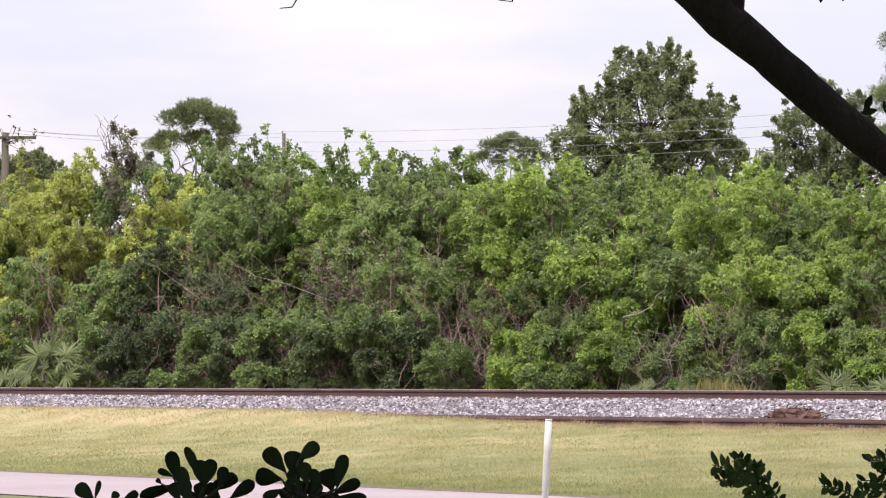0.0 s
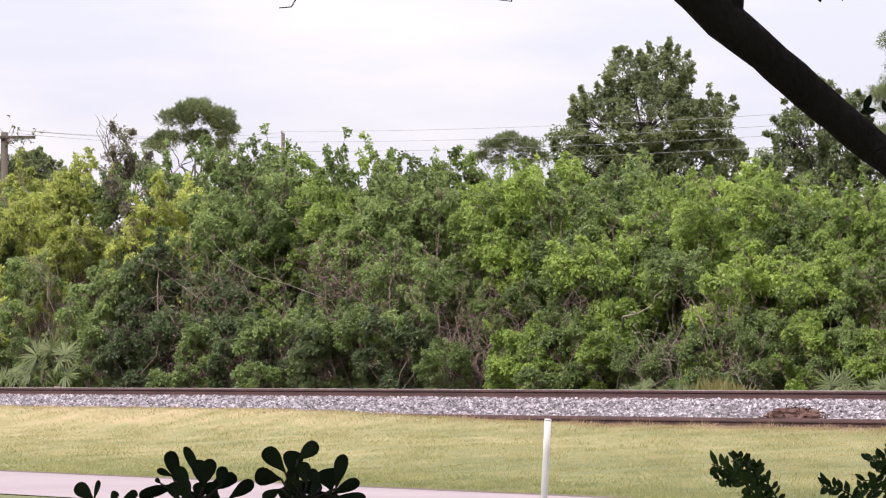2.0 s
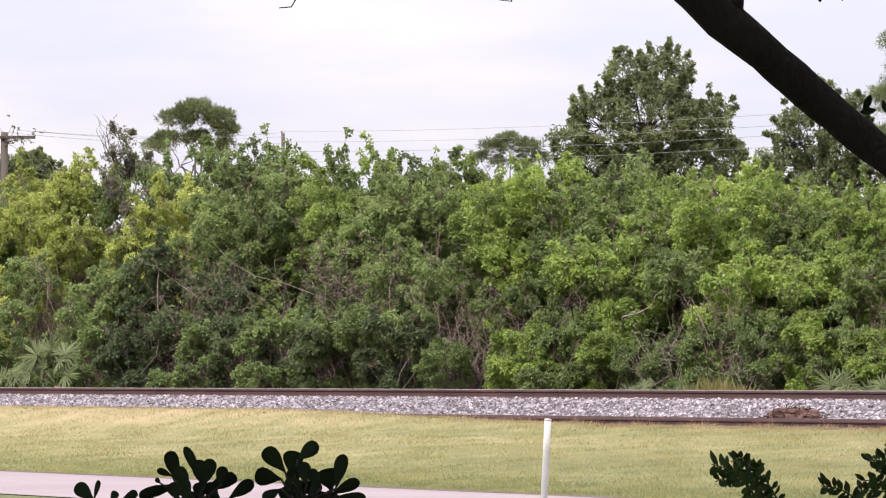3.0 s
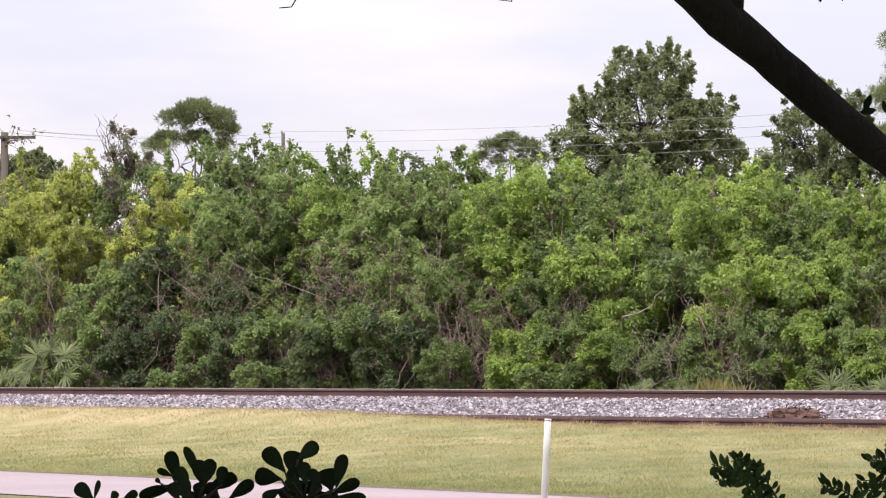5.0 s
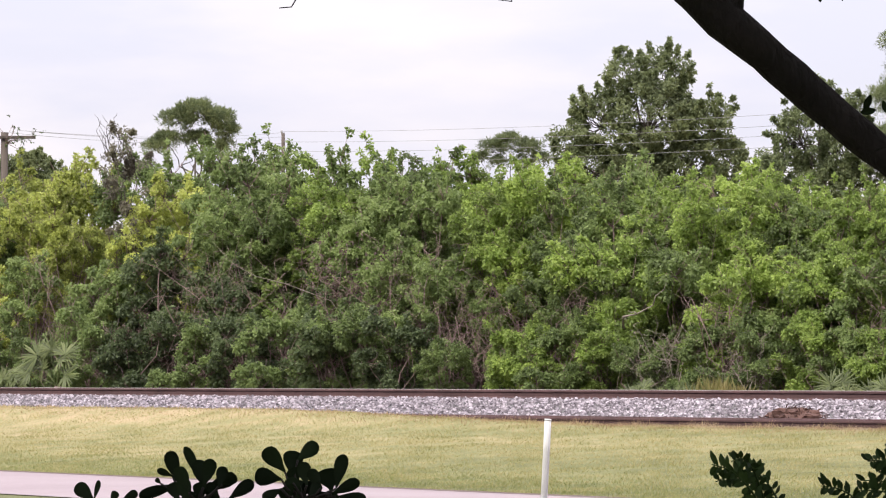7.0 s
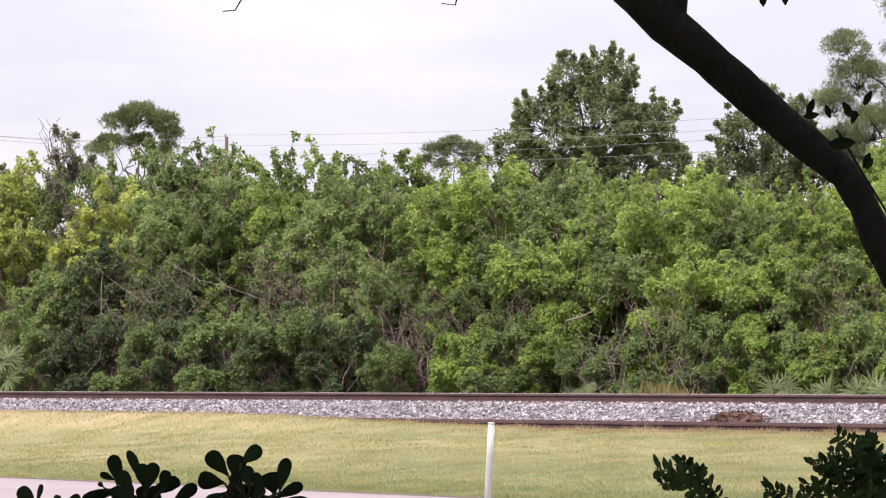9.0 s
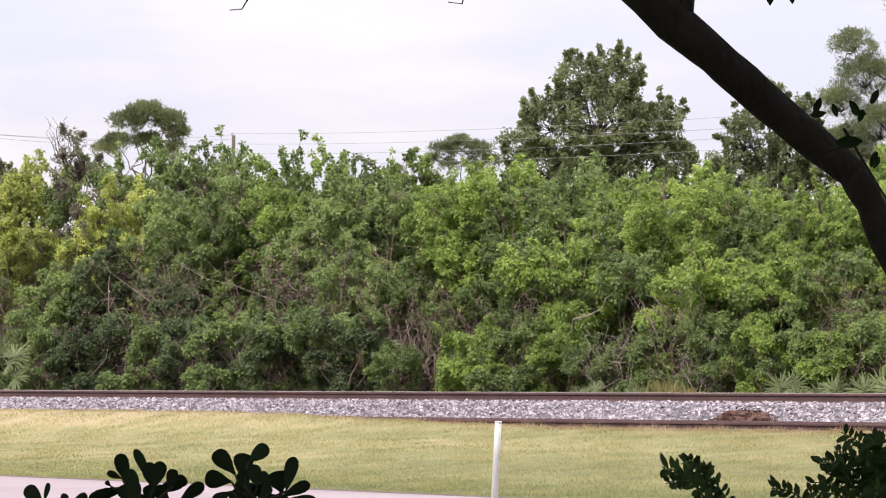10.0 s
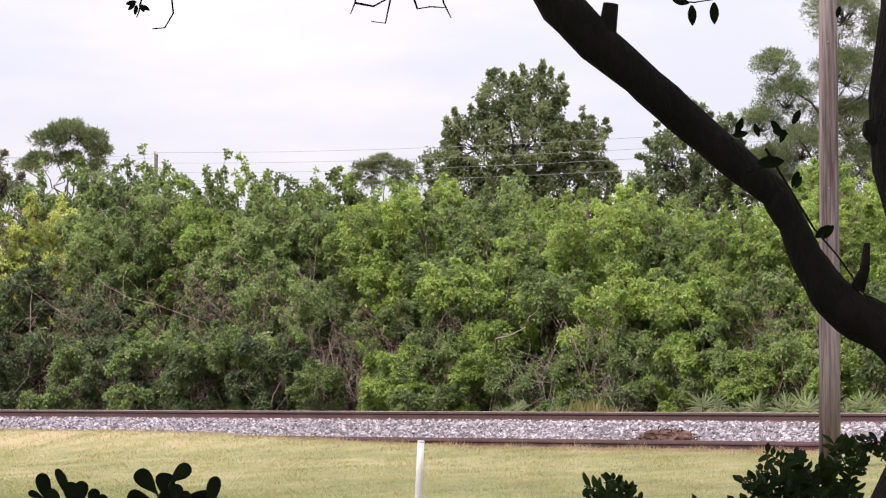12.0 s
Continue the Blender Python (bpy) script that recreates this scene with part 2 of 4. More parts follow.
def leaf_cloud(name, base, way, length, width, rng, curl=0.18, facing=None):
    """Folded, drooping leaf blades: base points, directions, lengths, widths, and the side that they turn to the light."""
    n = len(base)
    way = unit(way)
    if facing is None:
        facing = rng.normal(size=(n, 3)) * 0.8 + np.array([-0.2, -0.25, 0.7])
    side = unit(np.cross(way, facing))
    up = np.cross(side, way)
    L, W = np.asarray(length).reshape(-1, 1), np.asarray(width).reshape(-1, 1)
    mid = base + way * L * 0.48 + up * L * curl * 0.5
    tip = base + way * L - up * L * curl
    v = np.stack([base, mid + side * W * 0.5 - up * W * 0.12, tip, mid - side * W * 0.5 - up * W * 0.12], 1).reshape(-1, 3)
    i = np.arange(n).reshape(-1, 1) * 4
    f = np.concatenate([i + np.array([0, 1, 2]), i + np.array([0, 2, 3])], 0)
    return raw_mesh(name, v, f)


def tufts(centres, radii, leaves, leaf, rng, droop=0.45, flat=0.8, core=0.5, loose=0.6):
    """Rounded tufts of leaves laid like shingles: base, direction, facing and length of each leaf."""
    n = len(centres) * leaves
    d = unit(rng.normal(size=(n, 3)) + np.array([0, 0, 0.45]))
    r = np.repeat(np.asarray(radii), leaves)[:, None]
    base = np.repeat(np.asarray(centres), leaves, 0) + d * r * rng.uniform(core, 1.0, (n, 1)) * np.array([1, 1, flat])
    way = d * 0.7 + rng.normal(size=(n, 3)) * 0.5 - np.array([0, 0, droop])
    facing = d + rng.normal(size=(n, 3)) * loose + np.array([0, 0, 0.6])
    return base, way, facing, leaf * rng.uniform(0.7, 1.25, n)


def sprigs(points, ways, rng, leaves=9, leaf=0.10, droop=0.25, twig=0.16):
    """Base points and directions of leaves set round twig tips."""
    n = len(points)
    p, d = np.repeat(points, leaves, 0), np.repeat(unit(ways), leaves, 0)
    along = rng.uniform(0, 1, (n * leaves, 1))
    base = p + d * twig * (along - 0.3)
    way = d * (0.35 + 0.7 * along) + rng.normal(size=(n * leaves, 3)) * 0.55
    way[:, 2] -= droop
    return base, way, leaf * rng.uniform(0.7, 1.25, n * leaves)


def tube(bm, points, radii, sides=7, caps=True):
    """A tapering tube through points, into bm."""
    pts = [Vector(p) for p in points]
    rings, axis = [], None
    for i, p in enumerate(pts):
        d = (pts[min(i + 1, len(pts) - 1)] - pts[max(i - 1, 0)]).normalized()
        if axis is None:
            axis = d.orthogonal().normalized()
        axis = (axis - d * axis.dot(d)).normalized()
        other = d.cross(axis)
        rings.append([bm.verts.new(p + (axis * math.cos(2 * math.pi * k / sides) + other * math.sin(2 * math.pi * k / sides)) * radii[i]) for k in range(sides)])
    for a, b in zip(rings, rings[1:]):
        for k in range(sides):
            bm.faces.new((a[k], a[(k + 1) % sides], b[(k + 1) % sides], b[k])).smooth = True
    if caps:
        bm.faces.new(list(reversed(rings[0])))
        bm.faces.new(rings[-1])


def bent(a, b, rng, wobble=0.12, n=5):
    a, b = Vector(a), Vector(b)
    size = (b - a).length
    return [a.lerp(b, i / (n - 1)) + Vector(rng.normal(size=3) * wobble * size * math.sin(math.pi * i / (n - 1)) * 0.6) for i in range(n)]


def thing(name, place, label, category, group="", turn=0.0, scale=1.0):
    ob = new(name)
    ob.empty_display_size = 0.1
    ob.matrix_basis = pose(*place, 0, 0, turn)
    ob.scale = (scale, scale, scale)
    return tagged(ob, label, category, group)


# ---------------------------------------------------------------- ground, road, line
def build_ground():
    s = np.concatenate([np.linspace(-2500, -120, 14), np.linspace(-110, 20, 105), np.linspace(30, 1500, 12)])
    c = np.concatenate([np.linspace(-900, -20, 10), np.linspace(-16, 28, 22), np.linspace(28.6, 58, 84), np.linspace(60, 3000, 16)])
    S, C = np.meshgrid(s, c, indexing="ij")
    X, Y = ALONG.x * S + ACROSS.x * C, ALONG.y * S + ACROSS.y * C
    Z = ground_height(X, Y) - 0.05 * ((C > 46.5) & (C < 54))
    a, b = S.shape
    i = (np.arange(a - 1)[:, None] * b + np.arange(b - 1)[None, :]).reshape(-1, 1)
    f = np.concatenate([i, i + b, i + b + 1, i + 1], 1)
    me = raw_mesh("ground", np.stack([X, Y, Z], -1).reshape(-1, 3), f, False)
    tagged(part("ground", me, M_GRASS), "mown lawn of green and straw-coloured grass", "ground", kind="structure")


def strip(name, across, lo, hi, levels, step, s0, s1, mat, rng=None):
    """A long strip with a profile across it."""
    cs = np.linspace(lo, hi, len(levels))
    along = Vector((across.y, -across.x, 0))
    ss = np.arange(s0, s1, step)
    v = [(along.x * s + across.x * c, along.y * s + across.y * c, z) for s in ss for c, z in zip(cs, levels)]
    k = len(levels)
    f = [(i * k + j, i * k + j + 1, (i + 1) * k + j + 1, (i + 1) * k + j) for i in range(len(ss) - 1) for j in range(k - 1)]
    f = [tuple(reversed(q)) for q in f]
    return part(name, raw_mesh(name, v, f, False), mat)


def build_road():
    ob = strip("road", ROAD_ACROSS, ROAD_NEAR, ROAD_FAR, [0.014, 0.024, 0.034, 0.042, 0.034, 0.024, 0.014], 2.0, -220, 120, M_ROAD)
    tagged(ob, "pale pinkish-grey concrete road beside the lawn", "road", kind="structure")


def rail_profile():
    half = [(0.075, 0.0), (0.075, 0.012), (0.020, 0.032), (0.010, 0.050), (0.010, 0.125), (0.037, 0.142), (0.037, 0.170), (0.028, 0.184)]
    return [(x, z) for x, z in half] + [(-x, z) for x, z in reversed(half)]


def build_rail(c, z, s0, s1, group, worn):
    root = thing("rail", (0, 0, 0), "rusty brown steel rail with a worn pale head" if worn else "dull rusty brown steel rail of the unused siding", "rail", group)
    prof = rail_profile()
    rows = np.arange(s0, s1 + 1, 2.0)
    for name, keep, mat in (("rail_body", range(16), M_RUSTRAIL), ("running_surface", None, M_HEAD if worn else M_RUSTRAIL)):
        shape = prof if keep is not None else [(-0.030, 0.1855), (0.030, 0.1855), (0.026, 0.189), (-0.026, 0.189)]
        k = len(shape)
        v = []
        for s in rows:
            p = ALONG * s + ACROSS * c
            v += [(p.x + ACROSS.x * x, p.y + ACROSS.y * x, z + h) for x, h in shape]
        f = [(i * k + j, i * k + (j + 1) % k, (i + 1) * k + (j + 1) % k, (i + 1) * k + j) for i in range(len(rows) - 1) for j in range(k)]
        part(name, raw_mesh(name, v, f), mat, root, "worn pale steel running surface" if keep is None and worn else "")


MAIN_C, SIDE_C = 51.2, 46.85
MAIN_Z, SIDE_Z = 1.21, 0.705


def build_line():
    bed = strip("trackbed", ACROSS, 45.6, 54.6, [0.70, 0.74, 0.755, 0.76, 0.77, 0.79, 0.84, 0.98, 1.12, 1.19, 1.20, 1.20, 1.20, 1.19, 1.15, 0.98], 1.0, -170, 30, M_BED)
    tagged(bed, "bank of grey crushed stone under the railway", "track bed", kind="structure")
    for c, z, g in ((MAIN_C, MAIN_Z, "rails of the main track"), (MAIN_C + 1.507, MAIN_Z, "rails of the main track"),
                    (SIDE_C, SIDE_Z, "rails of the siding"), (SIDE_C + 1.507, SIDE_Z, "rails of the siding")):
        build_rail(c, z, -160, 20, g, z == MAIN_Z)


def build_ballast():
    rng = np.random.default_rng(4)
    n = 36000
    s = rng.uniform(-76, -30, n)
    c = np.where(rng.random(n) < 0.86, rng.uniform(48.2, 51.1, n), rng.uniform(46.95, 48.3, n))
    prof_c = np.linspace(45.6, 54.6, 16)
    prof_z = np.array([0.70, 0.74, 0.755, 0.76, 0.77, 0.79, 0.84, 0.98, 1.12, 1.19, 1.20, 1.20, 1.20, 1.19, 1.15, 0.98])
    z = np.interp(c, prof_c, prof_z) + rng.uniform(-0.01, 0.03, n)
    size = rng.uniform(0.018, 0.043, n)
    cube = np.array([(-1, -1, -1), (1, -1, -1), (1, 1, -1), (-1, 1, -1), (-1, -1, 1), (1, -1, 1), (1, 1, 1), (-1, 1, 1)], float)
    v = cube[None] * rng.uniform(0.45, 1.05, (n, 8, 3)) * np.stack([size, size * rng.uniform(0.6, 1, n), size * rng.uniform(0.5, 0.9, n)], 1)[:, None]
    ax = unit(rng.normal(size=(n, 3)))
    ang = rng.uniform(0, 6.28, n)
    K = np.zeros((n, 3, 3))
    K[:, 0, 1], K[:, 0, 2], K[:, 1, 0], K[:, 1, 2], K[:, 2, 0], K[:, 2, 1] = -ax[:, 2], ax[:, 1], ax[:, 2], -ax[:, 0], -ax[:, 1], ax[:, 0]
    R = np.eye(3) + np.sin(ang)[:, None, None] * K + (1 - np.cos(ang))[:, None, None] * (K @ K)
    v = np.einsum("nij,nkj->nki", R, v)
    v += np.stack([ALONG.x * s + ACROSS.x * c, ALONG.y * s + ACROSS.y * c, z], 1)[:, None]
    q = np.array([(0, 3, 2, 1), (4, 5, 6, 7), (0, 1, 5, 4), (1, 2, 6, 5), (2, 3, 7, 6), (3, 0, 4, 7)])
    f = (np.arange(n)[:, None, None] * 8 + q[None]).reshape(-1, 4)
    tagged(part("ballast", raw_mesh("ballast", v.reshape(-1, 3), f), M_STONE), "loose pale grey crushed-stone ballast on the bank", "ballast", kind="stuff")


def blades(name, s, c, height, width, mat, rng, label, category, lean=0.5):
    n = len(s)
    x, y = ALONG.x * s + ACROSS.x * c, ALONG.y * s + ACROSS.y * c
    b = np.stack([x, y, ground_height(x, y) - 0.01], 1)
    way = np.stack([rng.normal(0, lean, n), rng.normal(0, lean, n), np.ones(n)], 1)
    tip = b + unit(way) * height[:, None]
    a = rng.uniform(0, 6.28, n)
    side = np.stack([np.cos(a), np.sin(a), np.zeros(n)], 1) * width[:, None]
    v = np.stack([b - side, b + side, tip], 1).reshape(-1, 3)
    f = np.arange(n * 3).reshape(-1, 3)
    return tagged(part(name, raw_mesh(name, v, f), mat), label, category, kind="stuff")


def build_grass():
    rng = np.random.default_rng(7)
    n = 330000
    s, c = rng.uniform(-62, -22, n), rng.uniform(32, 46.2, n)
    x, y = ALONG.x * s + ACROSS.x * c, ALONG.y * s + ACROSS.y * c
    keep = (ROAD_ACROSS.x * x + ROAD_ACROSS.y * y > ROAD_FAR + 0.1) & (np.abs(x / y - 0.02) < 0.18)
    s, c = s[keep], c[keep]
    n = len(s)
    clump = 0.5 + 0.25 * np.sin(s * 2.3 + 1.7 * np.sin(c * 1.9)) + 0.25 * np.sin(s * 5.1 - c * 3.3 + 2.0 * np.sin(s * 0.9))
    blades("lawn_grass", s, c, rng.uniform(0.025, 0.07, n) * (0.5 + 1.1 * clump), rng.uniform(0.004, 0.008, n), M_TURF, rng, "short green and straw-coloured mown grass blades", "grass", 0.9)
    n = 40000
    s = rng.uniform(-75, -30, n)
    c = 46.72 - np.abs(rng.normal(0, 0.9, n))
    blades("dry_verge_grass", s, c, rng.uniform(0.03, 0.11, n) * (0.6 + 0.6 * np.sin(s * 2.1) ** 2) * np.where(c > 46.3, 1.6, 1.0), rng.uniform(0.004, 0.010, n), M_STRAW, rng, "dry straw-coloured grass along the siding rail", "grass", 1.0)
    n = 50000
    cr = ROAD_FAR + 0.16 + np.abs(rng.normal(0, 1.5, n))
    t = rng.uniform(-62, -20, n)
    x, y = ROAD_ACROSS.y * t + ROAD_ACROSS.x * cr, -ROAD_ACROSS.x * t + ROAD_ACROSS.y * cr
    blades("road_edge_grass", ALONG.x * x + ALONG.y * y, ACROSS.x * x + ACROSS.y * y, rng.uniform(0.03, 0.08, n), rng.uniform(0.004, 0.009, n), M_LUSH, rng, "ragged fresh green grass along the road's edge", "grass", 0.8)


def build_road_edge():
    ob = strip("verge_soil", ROAD_ACROSS, ROAD_FAR - 0.06, ROAD_FAR + 0.42, [0.017, 0.022, 0.02, 0.006], 0.5, -120, 10, M_VERGE)
    tagged(ob, "narrow strip of bare brown soil along the road", "soil", kind="structure")


build_ground()
build_road_edge()
build_road()
build_line()
build_ballast()
build_grass()


# ---------------------------------------------------------------- the wood behind the line
def shrub_meshes(rng, height, spread, boughs, per_bough, leaf, skirt=0.05, shoots=2, reach=0.6):
    """Crown and stems of a many-stemmed shrub: boughs that carry rounded leafy tufts, with hollows between them."""
    C, R, tops, centres = [], [], [], []
    for k in range(boughs):
        h = skirt + (0.93 - skirt) * ((k + rng.random()) / boughs)
        belly = math.sin(math.pi * min(1, 0.25 + 0.68 * h)) ** 0.7
        a = rng.uniform(0, 6.28)
        r = spread * belly * math.sqrt(rng.uniform(0.1, 0.8))
        centre = np.array([r * math.cos(a), r * math.sin(a), h * height])
        size = rng.uniform(0.24, 0.46) * spread
        centres.append((centre, size))
        m = max(5, int(per_bough * (size / (spread * 0.35)) ** 2))
        d = unit(rng.normal(size=(m, 3)) + np.array([0.4 * math.cos(a), 0.4 * math.sin(a), 0.35]))
        C.append(centre + d * size * rng.uniform(0.7, 1.08, (m, 1)) * np.array([1, 1, 0.8]))
        R.append(rng.uniform(0.09, 0.21, m))
    for centre, size in centres:
        if centre[2] > height * 0.5:
            for _ in range(shoots):
                d = unit(rng.normal(size=3) * np.array([0.45, 0.45, 0.15]) + np.array([0, 0, 0.9]))
                tip = centre + d * (size + rng.uniform(0.15, 1.0) * reach)
                tops.append((centre, tip))
                k = 3 + int(5 * reach)
                C.append(centre + (tip - centre) * rng.uniform(0.5, 1.0, (k, 1)) + rng.normal(0, 0.03, (k, 3)))
                R.append(rng.uniform(0.02, 0.07, k))
    C, R = np.concatenate(C), np.concatenate(R)
    big = R > 0.085
    sets = [tufts(C[big], R[big], 86, leaf, rng), tufts(C[~big], R[~big], 15, leaf, rng, 0.3)]
    base, way, facing, length = [np.concatenate(q) for q in zip(*sets)]
    crown = leaf_cloud("crown", base, way, length, length * rng.uniform(0.50, 0.68, len(length)), rng, 0.18, facing)
    bm = bmesh.new()
    for centre, size in centres:
        foot = (rng.normal(0, 0.18), rng.normal(0, 0.18), -0.05)
        w = rng.uniform(0.012, 0.030)
        tube(bm, bent(foot, centre, rng, 0.14, 5), [w, w * 0.85, w * 0.65, w * 0.45, w * 0.22], 4)
        for _ in range(12):
            d = Vector(unit(rng.normal(size=3) + np.array([0, 0, 0.4])))
            tube(bm, bent(centre, Vector(centre) + d * size * rng.uniform(0.8, 1.3), rng, 0.25, 3), [w * 0.35, w * 0.26, w * 0.12], 3)
    for a, b in tops:
        tube(bm, bent(a, b, rng, 0.06, 4), [0.012, 0.010, 0.008, 0.004], 3)
    stems = bpy.data.meshes.new("trunk")
    bm.to_mesh(stems)
    bm.free()
    return crown, stems, float(np.quantile(base[:, 2], 0.985))


SWAYING = []


# along the line, across it, height, foliage
BACK_SHRUBS = [
    (-82.0, 65.1, 7.5, M_YELLOW), (-77.8, 64.2, 7.2, M_YELLOW), (-75.6, 64.7, 7.4, M_YELLOW), (-72.9, 64.8, 7.5, M_PEPPER), (-69.8, 64.1, 7.5, M_PEPPER),
    (-68.7, 65.1, 7.6, M_PEPPER), (-66.2, 64.4, 7.3, M_PEPPER), (-64.5, 64.5, 7.1, M_PEPPER), (-63.3, 65.0, 7.1, M_BRIGHT), (-60.5, 64.1, 6.8, M_PEPPER),
    (-59.4, 64.9, 6.8, M_BRIGHT), (-57.3, 64.7, 6.4, M_BRIGHT), (-55.1, 64.2, 6.4, M_BRIGHT), (-54.0, 65.1, 6.4, M_PEPPER), (-51.4, 64.2, 5.9, M_BRIGHT),
    (-49.9, 64.6, 6.0, M_BRIGHT), (-48.5, 64.9, 5.8, M_BRIGHT), (-46.5, 64.1, 5.2, M_BRIGHT), (-45.6, 65.0, 5.5, M_BRIGHT), (-43.7, 64.5, 6.2, M_BRIGHT),
    (-42.1, 64.4, 6.3, M_BRIGHT), (-41.2, 65.1, 6.4, M_BRIGHT)]
MIDDLE_SHRUBS = [
    (-77.1, 61.7, 6.2, M_PEPPER), (-75.3, 62.4, 6.3, M_YELLOW), (-72.4, 61.7, 5.5, M_YELLOW), (-70.0, 62.0, 4.8, M_PEPPER), (-68.6, 62.2, 6.3, M_YELLOW),
    (-65.8, 61.6, 6.1, M_PEPPER), (-64.5, 62.3, 6.5, M_PEPPER), (-62.0, 61.9, 6.0, M_BRIGHT), (-59.9, 61.8, 6.0, M_PEPPER), (-58.6, 62.4, 5.8, M_PEPPER),
    (-56.0, 61.6, 5.6, M_BRIGHT), (-54.6, 62.2, 5.9, M_BRIGHT), (-52.7, 62.1, 5.8, M_PEPPER), (-50.8, 61.7, 4.8, M_BRIGHT), (-49.9, 62.4, 5.1, M_PEPPER),
    (-48.1, 61.8, 5.5, M_BRIGHT), (-46.9, 61.9, 5.3, M_BRIGHT), (-45.7, 62.3, 4.8, M_PEPPER), (-43.7, 61.6, 5.0, M_BRIGHT), (-42.8, 62.3, 5.2, M_BRIGHT),
    (-41.4, 62.0, 5.3, M_BRIGHT), (-39.8, 61.7, 5.4, M_BRIGHT)]
# M_DEEP where the shade under overhanging boughs is put into the leaf colour
FRONT_SHRUBS = [
    (-74.7, 59.8, 4.4, M_YELLOW), (-71.7, 59.6, 4.1, M_PEPPER), (-69.7, 60.1, 4.2, M_PEPPER), (-66.1, 59.5, 4.3, M_DEEP), (-64.3, 59.9, 3.6, M_DEEP),
    (-59.6, 59.9, 3.2, M_DEEP), (-57.1, 59.5, 3.9, M_PEPPER), (-55.6, 60.1, 3.6, M_PEPPER), (-51.4, 59.7, 3.7, M_PEPPER), (-49.8, 59.7, 4.1, M_BRIGHT),
    (-48.4, 60.1, 3.8, M_PEPPER), (-46.1, 59.5, 3.9, M_BRIGHT), (-44.8, 60.0, 3.7, M_PEPPER), (-43.2, 59.8, 3.5, M_BRIGHT), (-41.4, 59.6, 3.5, M_PEPPER),
    (-40.3, 60.1, 3.6, M_BRIGHT), (-38.4, 59.6, 3.6, M_PEPPER)]
LOW_SHRUBS = [
    (-73.1, 58.2, 2.0, M_PEPPER), (-69.8, 57.8, 1.8, M_PEPPER), (-67.5, 58.0, 2.1, M_PEPPER), (-65.5, 58.2, 2.2, M_DEEP), (-63.0, 57.8, 2.1, M_PEPPER),
    (-61.5, 58.2, 2.3, M_DEEP), (-59.7, 58.0, 2.5, M_PEPPER), (-58.1, 57.9, 2.3, M_DEEP), (-57.1, 58.2, 2.5, M_PEPPER), (-55.4, 57.8, 2.2, M_DEEP),
    (-53.9, 58.1, 1.6, M_PEPPER), (-51.1, 58.1, 2.0, M_BRIGHT), (-49.7, 57.8, 2.1, M_PEPPER), (-49.1, 58.2, 2.1, M_BRIGHT), (-47.7, 57.9, 1.6, M_PEPPER),
    (-46.2, 57.9, 1.7, M_PEPPER), (-45.1, 58.2, 2.1, M_PEPPER), (-44.1, 57.8, 1.7, M_PEPPER), (-42.6, 58.2, 1.9, M_BRIGHT), (-41.4, 58.0, 1.8, M_PEPPER),
    (-40.1, 57.8, 1.9, M_BRIGHT), (-39.2, 58.2, 2.0, M_PEPPER), (-37.7, 57.8, 1.9, M_BRIGHT), (-36.7, 58.0, 2.0, M_PEPPER)]


